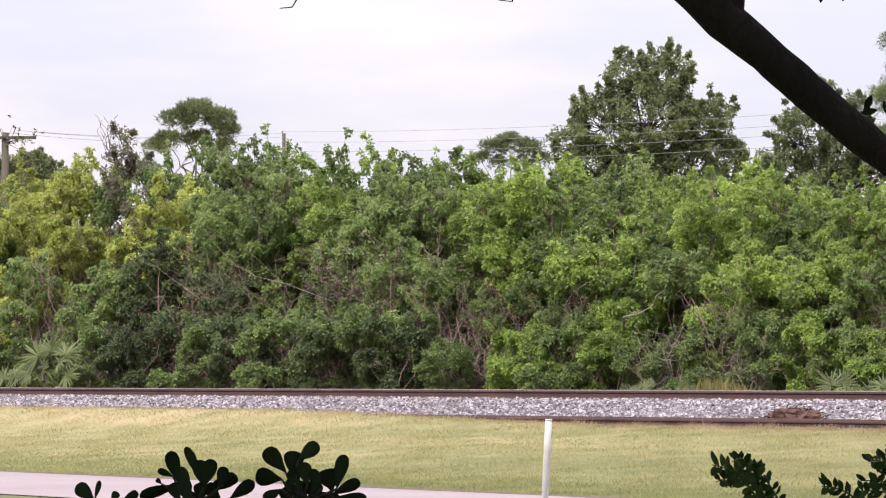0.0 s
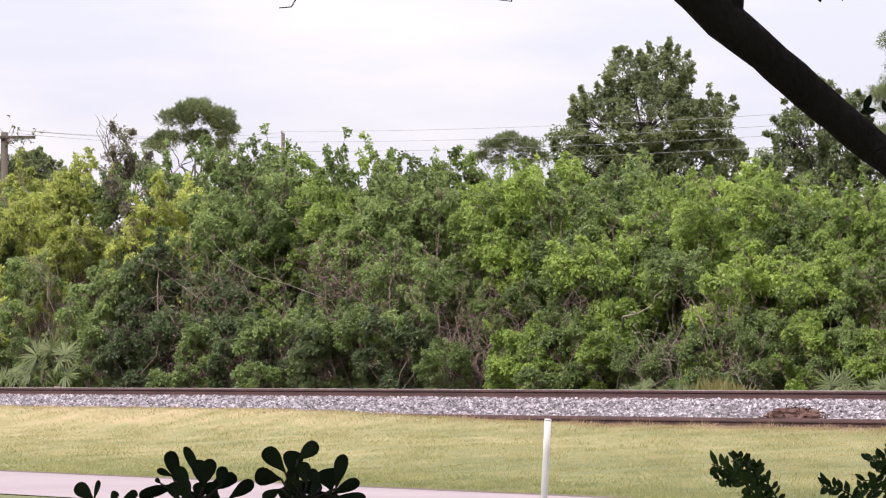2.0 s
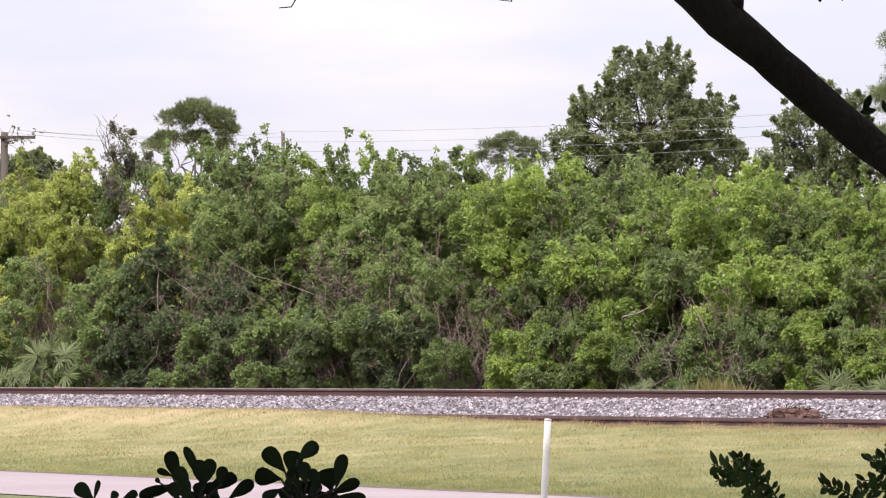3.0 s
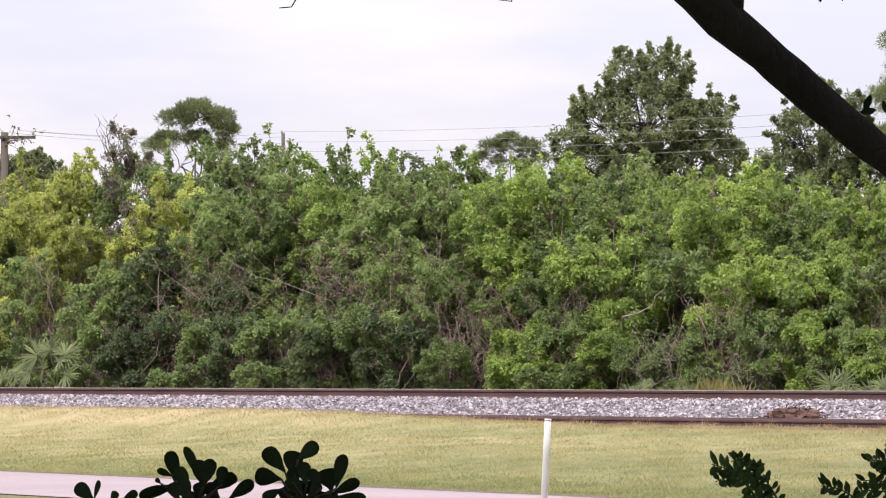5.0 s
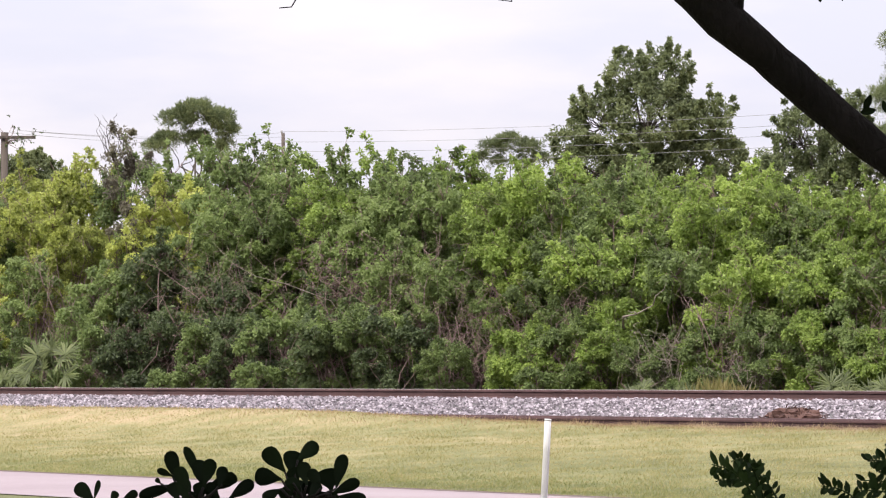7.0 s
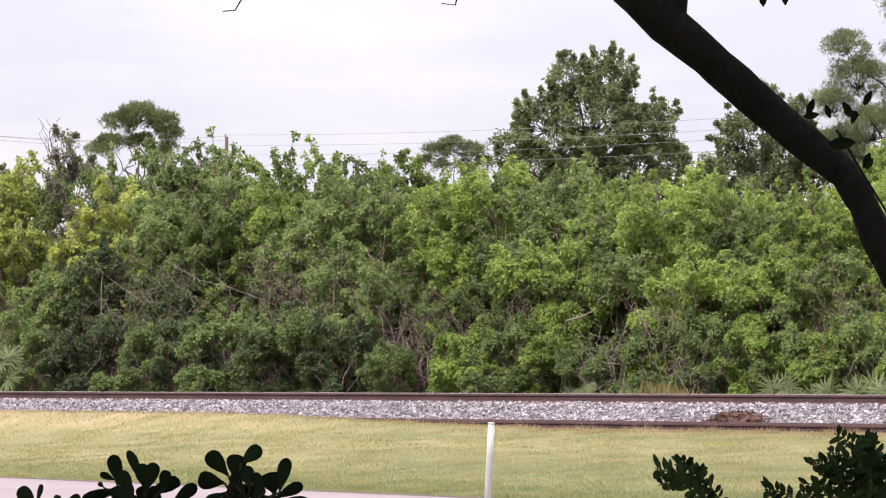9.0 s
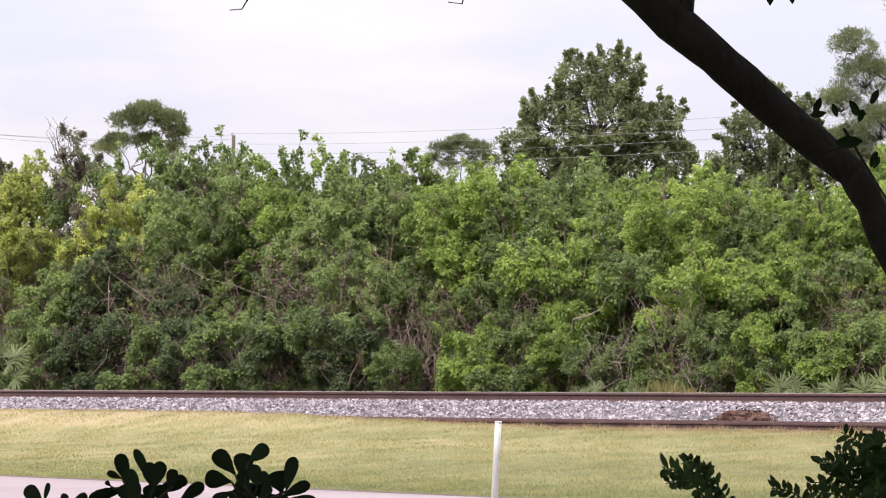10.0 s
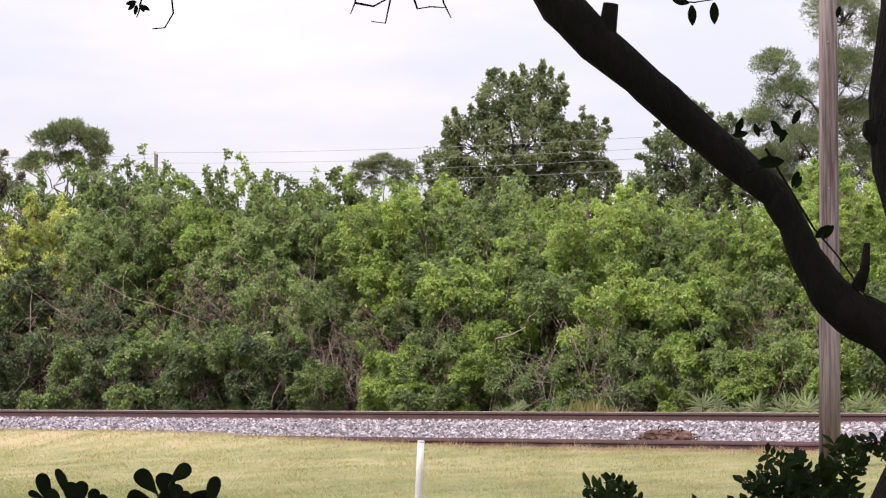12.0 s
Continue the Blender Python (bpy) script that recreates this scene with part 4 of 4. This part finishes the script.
def build_pole_vine():
    rng = np.random.default_rng(90)
    root = thing("vine", (-17.3, 124.8, 10.9), "small leafy vine on top of the far power pole", "vine")
    P = rng.normal(size=(26, 3)) * np.array([0.5, 0.1, 0.28]) + np.array([0.25, 0, 0.3])
    base, way, length = sprigs(P, rng.normal(size=P.shape), rng, 6, 0.11, 0.1)
    part("foliage", leaf_cloud("foliage", base, way, length, length * 0.5, rng), M_DEEP, root)
    bm = bmesh.new()
    for q in P[:10]:
        tube(bm, bent((0, 0, 0), q, rng, 0.15, 4), [0.02, 0.016, 0.012, 0.006], 4)
    part("tendril", bm, M_STEM, root)


build_pole_vine()
build_near_pole()
build_far_pole(-17.4, 125, 11.35, True, 0.14)
build_far_pole(-8.35, 165, 14.4, False, 0.095)
build_far_pole(20.6, 96, 10.8, True, 0.13)
for (dx, dz) in ((1.15, 0.0), (0.5, 0.05), (-0.5, 0.02)):
    wire((-17.4 + dx, 125, 11.4 + dz), (-8.35 + dx * 0.1, 165, 14.45 - 0.35 * (1.15 - dx)), 0.25)
for (dz, dx) in ((0.0, 0), (-0.55, 0.2), (-1.05, -0.2), (-1.6, 0.1)):
    wire((-8.35, 165, 14.5 + dz), (20.6 + dx, 96, 10.44 + dz * 0.65), 0.35)
wire((-8.35, 165, 12.6), (20.6, 96, 7.3), 0.3)


# ---------------------------------------------------------------- roadside post
def build_post():
    y = 37.2
    root = thing("marker_post", (1.185, y, 0.0), "slim white plastic marker post leaning slightly", "marker post")
    root.matrix_basis = pose(1.185, y, 0.0, 0, 2.9, 0)
    bm = bmesh.new()
    tube(bm, [(0, 0, -0.1), (0, 0, 0.3), (0, 0, 0.8), (0, 0, 1.19)], [0.040, 0.040, 0.040, 0.040], 16)
    part("shaft", bm, M_POST, root)
    bm = bmesh.new()
    tube(bm, [(0, 0, 1.18), (0, 0, 1.192), (0, 0, 1.20)], [0.043, 0.043, 0.034], 16)
    part("cap", bm, M_POST, root)


build_post()


# ---------------------------------------------------------------- shade tree close to the eye
def build_shade_tree():
    rng = np.random.default_rng(31)
    y = 12.0
    root = thing("shade_tree", (2.42, y, 0.0), "shaded tree with a long crooked limb, bark coloured dark for shade", "tree")
    o = Vector((2.42, y, 0))
    bm = bmesh.new()
    tube(bm, [(0.14, 0, -0.1), (0.12, 0, 0.5), (0.10, 0, 1.15), (0.09, 0, 1.32), (0.09, 0, 1.45), (0.09, 0, 1.7), (0.06, 0, 2.1), (-0.09, 0, 2.62), (-0.10, 0, 2.85), (-0.06, 0, 3.2), (-0.05, 0.1, 4.2), (0.1, 0.3, 5.6)],
         [0.60, 0.52, 0.45, 0.40, 0.33, 0.26, 0.20, 0.20, 0.20, 0.19, 0.15, 0.10], 16)
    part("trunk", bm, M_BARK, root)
    bm = bmesh.new()
    limb = [(2.42, 1.76, 0.15), (2.30, 1.87, 0.135), (2.173, 1.965, 0.112), (2.035, 2.03, 0.098), (1.957, 2.110, 0.088), (1.875, 2.245, 0.075), (1.825, 2.368, 0.064), (1.755, 2.486, 0.066),
            (1.650, 2.570, 0.073), (1.493, 2.697, 0.079), (1.327, 2.837, 0.081), (1.220, 2.930, 0.084), (1.058, 3.065, 0.090), (0.925, 3.205, 0.093), (0.84, 3.34, 0.085), (0.70, 3.60, 0.075), (0.35, 4.1, 0.06), (-0.3, 4.7, 0.04)]
    pts, rad = [], []
    for (xa, za, ra), (xb, zb, rb) in zip(limb, limb[1:]):
        for k in range(3):
            t = k / 3
            bend = -0.016 * math.sin(math.pi * min(1, max(0, (za - 1.9) / 0.8)))
            pts.append((xa + (xb - xa) * t - o.x + 0.013 + bend, 0.02 * math.sin(9 * xa + t), za + (zb - za) * t + 0.004))
            rad.append((ra + (rb - ra) * t) * 0.89 * rng.uniform(0.955, 1.045))
    tube(bm, pts, rad, 14)
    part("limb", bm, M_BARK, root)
    for path, r in (([(1.085, 3.03), (1.115, 3.12), (1.128, 3.215)], [0.06, 0.036, 0.030]), ([(2.28, 2.68), (2.17, 2.73), (2.10, 2.74)], [0.10, 0.08, 0.03]), ([(2.07, 2.12), (2.10, 2.20), (2.11, 2.30)], [0.03, 0.02, 0.012])):
        bm = bmesh.new()
        tube(bm, [(a - o.x, -0.02, b) for a, b in path], r, 9)
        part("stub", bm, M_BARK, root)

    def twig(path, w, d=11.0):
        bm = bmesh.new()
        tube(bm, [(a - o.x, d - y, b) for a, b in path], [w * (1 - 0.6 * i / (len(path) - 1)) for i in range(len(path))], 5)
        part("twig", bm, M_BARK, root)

    k = 0.001972

    def at(px, py):
        return ((px - 558) * k, EYE + (702 - py) * k)

    for path in ([(330, -160), (298, -40), (305, 22), (290, 48), (268, 50)], [(250, -120), (252, -20), (244, 20), (240, 30)], [(640, -90), (627, 2), (619, 22)],
                 [(627, 2), (660, 8), (692, -10), (720, -60)], [(700, -80), (690, -5), (681, 38), (656, 35)], [(720, -40), (738, 12), (762, 8), (790, 10)], [(770, -60), (785, 2), (798, 28)],
                 [(1170, -60), (1205, -4), (1232, -2), (1272, -8)]):
        twig([at(*p) for p in path], 0.0045)
    twig([at(*p) for p in [(1388, 243), (1400, 262), (1440, 330), (1478, 392), (1520, 440), (1566, 505), (1600, 560)]], 0.006, 11.4)
    twig([at(*p) for p in [(1350, 290), (1400, 272), (1392, 255)]], 0.005, 11.4)

    def leaf_at(px, py, length, angle, width=0.45):
        x, z = at(px, py)
        bm = bmesh.new()
        a = radians(angle)
        x, z = x * 11.2 / 11.0, EYE + (z - EYE) * 11.2 / 11.0
        way, side = Vector((math.sin(a), 0.25, math.cos(a))), Vector((math.cos(a), 0.1, -math.sin(a)))
        p0 = Vector((x - o.x, 11.2 - y, z))
        rows = []
        for i in range(6):
            t = i / 5
            w = width * length * 0.5 * math.sin(math.pi * min(0.98, 0.06 + 0.92 * t)) ** 0.8
            c = p0 + way * length * t
            rows.append([bm.verts.new(c - side * w), bm.verts.new(c + Vector((0, 0.15 * w, 0))), bm.verts.new(c + side * w)])
        for r0, r1 in zip(rows, rows[1:]):
            bm.faces.new((r0[0], r0[1], r1[1], r1[0]))
            bm.faces.new((r0[1], r0[2], r1[2], r1[1]))
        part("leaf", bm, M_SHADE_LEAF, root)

    for px, py, ln, ang in ((1228, 3, 0.072, 176), (1268, -2, 0.076, 177), (1194, -6, 0.062, 98), (1318, 205, 0.06, 200), (1340, 215, 0.05, 160), (1300, 236, 0.06, 80), (1370, 210, 0.06, 140), (1395, 225, 0.05, 200),
                            (1408, 215, 0.06, 30), (1372, 228, 0.06, 100), (1418, 300, 0.06, 200), (1412, 330, 0.05, 30), (1448, 418, 0.07, 50), (1480, 396, 0.06, 215), (1345, 285, 0.10, 85), (1493, 4, 0.040, 190),
                            (238, 5, 0.035, 230), (240, 8, 0.035, 190), (245, 5, 0.035, 150), (240, 2, 0.04, 260), (248, 8, 0.035, 120)):
        leaf_at(px, py, ln, ang)
    # unseen crown over the eye, spread wide to block light on near plants
    P = []
    for _ in range(150):
        c = np.array([rng.uniform(-22, 24), rng.uniform(-12, 19), rng.uniform(7.0, 9.4)])
        d = unit(rng.normal(size=(75, 3))) * rng.uniform(0.4, 2.6, (75, 1)) * np.array([1, 1, 0.4])
        P.append(c + d)
    # hanging side skirts, out of view, added to cut light from the sides
    for _ in range(70):
        c = np.array([rng.choice([-1, 1]) * rng.uniform(15, 24), rng.uniform(-8, 14), rng.uniform(2.6, 7.0)])
        P.append(c + unit(rng.normal(size=(60, 3))) * rng.uniform(0.4, 2.2, (60, 1)))
    P = np.concatenate(P)
    base, way, length = sprigs(P, rng.normal(size=P.shape), rng, 6, 0.46, 0.1, 0.4)
    me = leaf_cloud("crown", base - np.array([o.x, 0, 0]), way, length, length * 0.62, rng)
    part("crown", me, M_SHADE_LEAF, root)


build_shade_tree()


def obovate(bm, p, way, side, length, width, pointed=False):
    """A thick paddle-shaped leaf, widest near its round tip."""
    n = way.cross(side).normalized()
    rows = []
    for t, w in ((0, 0.10), (0.2, 0.62), (0.4, 0.95), (0.6, 1.0), (0.8, 0.7), (0.93, 0.3), (1.0, 0.03)) if pointed else ((0, 0.12), (0.15, 0.30), (0.35, 0.66), (0.55, 0.93), (0.75, 1.0), (0.9, 0.80), (0.97, 0.48), (1.0, 0.14)):
        c = p + way * length * t + n * length * 0.10 * math.sin(t * 2.2)
        h = width * 0.5 * w
        rows.append([bm.verts.new(c - side * h + n * h * 0.18), bm.verts.new(c), bm.verts.new(c + side * h + n * h * 0.18)])
    for a, b in zip(rows, rows[1:]):
        for j in (0, 1):
            bm.faces.new((a[j], a[j + 1], b[j + 1], b[j])).smooth = True


def build_paddle_shrub():
    """Glossy shrub below the eye: stems with clusters of paddle leaves (x, z, lean, length, width to length)."""
    rng = np.random.default_rng(41)
    y = 8.0
    root = thing("paddle_leaf_shrub", (-0.55, y, 0.0), "shaded shrub with thick paddle-shaped leaves coloured dark for the shade", "shrub")
    first = [(-0.672, 1.438, -14, 0.079, 0.43), (-0.616, 1.440, -27, 0.096, 0.25), (-0.686, 1.453, -70, 0.043, 0.41), (-0.667, 1.432, -107, 0.104, 0.27), (-0.605, 1.427, -14, 0.069, 0.53), (-0.605, 1.427, 16, 0.072, 0.46), (-0.604, 1.418, 69, 0.083, 0.40), (-0.564, 1.429, 15, 0.051, 0.54), (-0.560, 1.432, 58, 0.041, 0.75), (-0.543, 1.396, 55, 0.074, 0.42), (-0.639, 1.394, -25, 0.058, 0.67), (-0.612, 1.394, -7, 0.044, 0.87), (-0.587, 1.394, 0, 0.036, 0.92), (-0.667, 1.394, -21, 0.047, 0.70), (-0.714, 1.435, -49, 0.018, 0.66), (-0.563, 1.394, -32, 0.052, 0.42), (-0.639, 1.416, -29, 0.069, 0.48)]
    second = [(-0.400, 1.465, -44, 0.075, 0.56), (-0.387, 1.460, 11, 0.057, 0.83), (-0.368, 1.495, 49, 0.065, 0.54), (-0.406, 1.448, -84, 0.065, 0.66), (-0.343, 1.432, -11, 0.059, 0.56), (-0.406, 1.424, -117, 0.051, 0.53), (-0.376, 1.438, -145, 0.048, 0.68), (-0.357, 1.396, -32, 0.062, 0.59), (-0.282, 1.418, -12, 0.054, 1.01), (-0.269, 1.424, 14, 0.086, 0.38), (-0.280, 1.410, 65, 0.075, 0.38), (-0.269, 1.404, 92, 0.073, 0.35), (-0.307, 1.424, -30, 0.054, 0.53), (-0.291, 1.413, -109, 0.045, 0.56), (-0.337, 1.407, 41, 0.040, 0.68), (-0.365, 1.438, -25, 0.039, 0.84), (-0.321, 1.396, -34, 0.050, 0.55)]
    third = [(-0.889, 1.395, -49, 0.056, 0.63), (-0.880, 1.396, 13, 0.049, 0.27), (-0.840, 1.394, 37, 0.026, 0.75), (-0.813, 1.394, 64, 0.043, 0.48)]
    for leaves, joint in ((first, (-0.62, 1.375)), (second, (-0.355, 1.385)), (third, (-0.85, 1.36))):
        bm = bmesh.new()
        hub = Vector((joint[0] + 0.55, 0, joint[1]))
        tube(bm, bent((hub.x * 0.6, 0.03, 0.0), hub, rng, 0.05, 6), [0.014, 0.012, 0.010, 0.009, 0.008, 0.007], 7)
        part("stem", bm, M_BARK, root)
        for x, z, lean, length, slim in leaves:
            a = radians(lean)
            p = Vector((x + 0.55, rng.uniform(-0.05, 0.05), z))
            bm = bmesh.new()
            tube(bm, bent(hub, p, rng, 0.12, 4), [0.005, 0.004, 0.0035, 0.003], 6)
            part("twig", bm, M_BARK, root)
            way = Vector((math.sin(a), rng.uniform(-0.2, 0.2), math.cos(a))).normalized()
            side = Vector((math.cos(a), rng.uniform(-0.3, 0.3), -math.sin(a))).normalized()
            bm = bmesh.new()
            obovate(bm, p, way, side, length * 1.04, length * 1.12 * slim)
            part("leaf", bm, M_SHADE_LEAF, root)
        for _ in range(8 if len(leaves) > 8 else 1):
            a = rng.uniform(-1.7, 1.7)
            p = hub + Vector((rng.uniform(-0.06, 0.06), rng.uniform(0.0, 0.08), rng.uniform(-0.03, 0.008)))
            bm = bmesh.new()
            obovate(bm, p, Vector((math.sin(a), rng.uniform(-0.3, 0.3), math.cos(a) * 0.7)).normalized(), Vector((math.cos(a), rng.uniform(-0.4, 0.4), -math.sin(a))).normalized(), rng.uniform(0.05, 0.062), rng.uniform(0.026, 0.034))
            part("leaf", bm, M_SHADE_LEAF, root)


def build_frond_shrub():
    """Feathery shrub below the eye: compound leaves with paired leaflets."""
    rng = np.random.default_rng(43)
    y = 7.5
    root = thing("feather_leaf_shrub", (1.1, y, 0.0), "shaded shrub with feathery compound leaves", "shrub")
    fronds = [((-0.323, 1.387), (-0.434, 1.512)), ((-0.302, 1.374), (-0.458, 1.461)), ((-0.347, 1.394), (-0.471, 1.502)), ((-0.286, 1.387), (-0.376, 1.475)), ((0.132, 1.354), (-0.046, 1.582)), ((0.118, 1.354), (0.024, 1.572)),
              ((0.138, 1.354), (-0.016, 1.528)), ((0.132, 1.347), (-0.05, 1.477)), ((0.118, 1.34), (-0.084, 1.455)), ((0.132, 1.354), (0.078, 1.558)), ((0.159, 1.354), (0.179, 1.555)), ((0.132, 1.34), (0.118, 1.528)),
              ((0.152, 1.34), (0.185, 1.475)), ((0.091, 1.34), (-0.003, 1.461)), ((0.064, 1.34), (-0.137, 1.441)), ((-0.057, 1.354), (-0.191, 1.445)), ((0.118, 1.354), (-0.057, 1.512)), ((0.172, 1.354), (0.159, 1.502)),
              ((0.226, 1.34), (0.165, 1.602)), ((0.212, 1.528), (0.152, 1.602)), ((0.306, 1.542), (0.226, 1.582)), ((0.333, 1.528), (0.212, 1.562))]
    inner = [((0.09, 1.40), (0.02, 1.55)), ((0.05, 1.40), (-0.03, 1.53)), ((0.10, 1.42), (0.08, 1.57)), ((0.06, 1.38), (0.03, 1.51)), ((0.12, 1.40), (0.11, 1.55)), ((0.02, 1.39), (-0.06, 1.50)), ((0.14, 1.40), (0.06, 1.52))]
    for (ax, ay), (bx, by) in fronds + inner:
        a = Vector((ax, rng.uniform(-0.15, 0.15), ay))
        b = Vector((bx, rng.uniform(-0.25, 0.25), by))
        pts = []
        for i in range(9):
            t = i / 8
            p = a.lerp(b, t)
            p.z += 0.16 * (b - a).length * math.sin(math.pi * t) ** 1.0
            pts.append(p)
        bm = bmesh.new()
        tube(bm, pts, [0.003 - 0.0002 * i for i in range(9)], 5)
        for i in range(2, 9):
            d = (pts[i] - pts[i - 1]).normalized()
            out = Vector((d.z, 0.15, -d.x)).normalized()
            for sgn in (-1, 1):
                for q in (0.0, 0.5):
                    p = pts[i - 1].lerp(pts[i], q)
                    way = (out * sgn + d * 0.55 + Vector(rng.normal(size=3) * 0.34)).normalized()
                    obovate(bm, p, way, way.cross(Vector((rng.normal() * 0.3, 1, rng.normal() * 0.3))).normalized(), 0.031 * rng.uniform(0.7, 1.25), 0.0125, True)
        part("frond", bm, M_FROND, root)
    bm = bmesh.new()
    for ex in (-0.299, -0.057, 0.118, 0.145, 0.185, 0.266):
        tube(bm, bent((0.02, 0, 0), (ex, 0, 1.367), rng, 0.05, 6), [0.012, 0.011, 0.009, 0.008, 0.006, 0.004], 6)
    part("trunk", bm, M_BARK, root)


build_paddle_shrub()
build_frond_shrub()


def build_blocker_wall():
    # Unseen wall, added to keep sky light off the near limb and shrubs.
    bm = bmesh.new()
    bmesh.ops.create_cube(bm, size=1, matrix=pose(0, -7.0, 3.0) @ Matrix.Diagonal((44, 0.3, 6.4, 1)))
    tagged(part("blocker_wall", bm, M_WALL), "unseen plain wall added behind the viewpoint to block light", "wall", kind="structure")


build_blocker_wall()


def build_dragonfly():
    """A small insect that crosses the sky."""
    root = thing("dragonfly", (24.0, 20.0, 1.2), "small dark dragonfly flying past", "insect")
    bm = bmesh.new()
    tube(bm, [(-0.026, 0, 0), (-0.021, 0, 0.001), (-0.012, 0, 0.002), (0.0, 0, 0.001), (0.028, 0, 0)], [0.002, 0.0042, 0.0046, 0.0025, 0.0014], 8)
    part("body", bm, M_BARK, root)
    for y in (-1, 1):
        for x in (-0.012, -0.004):
            bm = bmesh.new()
            tube(bm, [(x, 0, 0.004), (x + 0.004, y * 0.018, 0.008), (x + 0.007, y * 0.036, 0.010)], [0.001, 0.0035, 0.0012], 5)
            part("wing", bm, M_GLASSY, root)
    return root


DRAGONFLY = build_dragonfly()


# ---------------------------------------------------------------- motion
def motions():
    """The wood stirs in a light wind."""
    lean = [(0, 0.0), (0.5, -0.1), (1.5, -0.1), (2.5, 0.0), (3.0, 0.15), (4.0, 0.5), (5.0, 0.7), (5.5, 1.0), (6.0, 0.45), (6.5, 0.2), (7.5, 0.6), (8.5, 0.8), (9.0, 0.75), (9.5, 0.85), (10.0, 1.1), (10.5, 0.6), (11.0, 0.65), (11.5, 1.0), (12.0, 1.3)]
    for i, (root, s, c, scale) in enumerate(SWAYING):
        if c < 59 or c > 66:
            continue
        base = root.matrix_basis.copy()
        place, turn = base.translation.copy(), base.to_quaternion()
        size = (1.0 if -68 < s < -54 else 0.4) * (0.7 + 0.3 * math.sin(i * 2.1))
        rows = []
        for t, v in lean:
            a = radians(1.5) * size * (v + 0.12 * math.sin(t * 2.3 + i * 1.7))
            q = Matrix.Rotation(a, 4, ACROSS)
            rows.append((t, Matrix.Translation(place) @ q @ turn.to_matrix().to_4x4()))
        walk(root, rows)
    # one quick straight flight to the left and upward
    speed, climb = -8.32, 3.48
    place = lambda t: pose(-1.09 + speed * (t - 6.0), 20.0, 3.557 + climb * (t - 6.0), 0, 22, 0)
    walk(DRAGONFLY, [(0.0, place(5.3)), (5.3, place(5.3)), (5.4, place(5.4)), (5.8, place(5.8)), (6.0, place(6.0)), (6.1, place(6.1)), (6.4, place(6.4)), (6.5, place(6.5)), (12.0, place(6.5))])


motions()
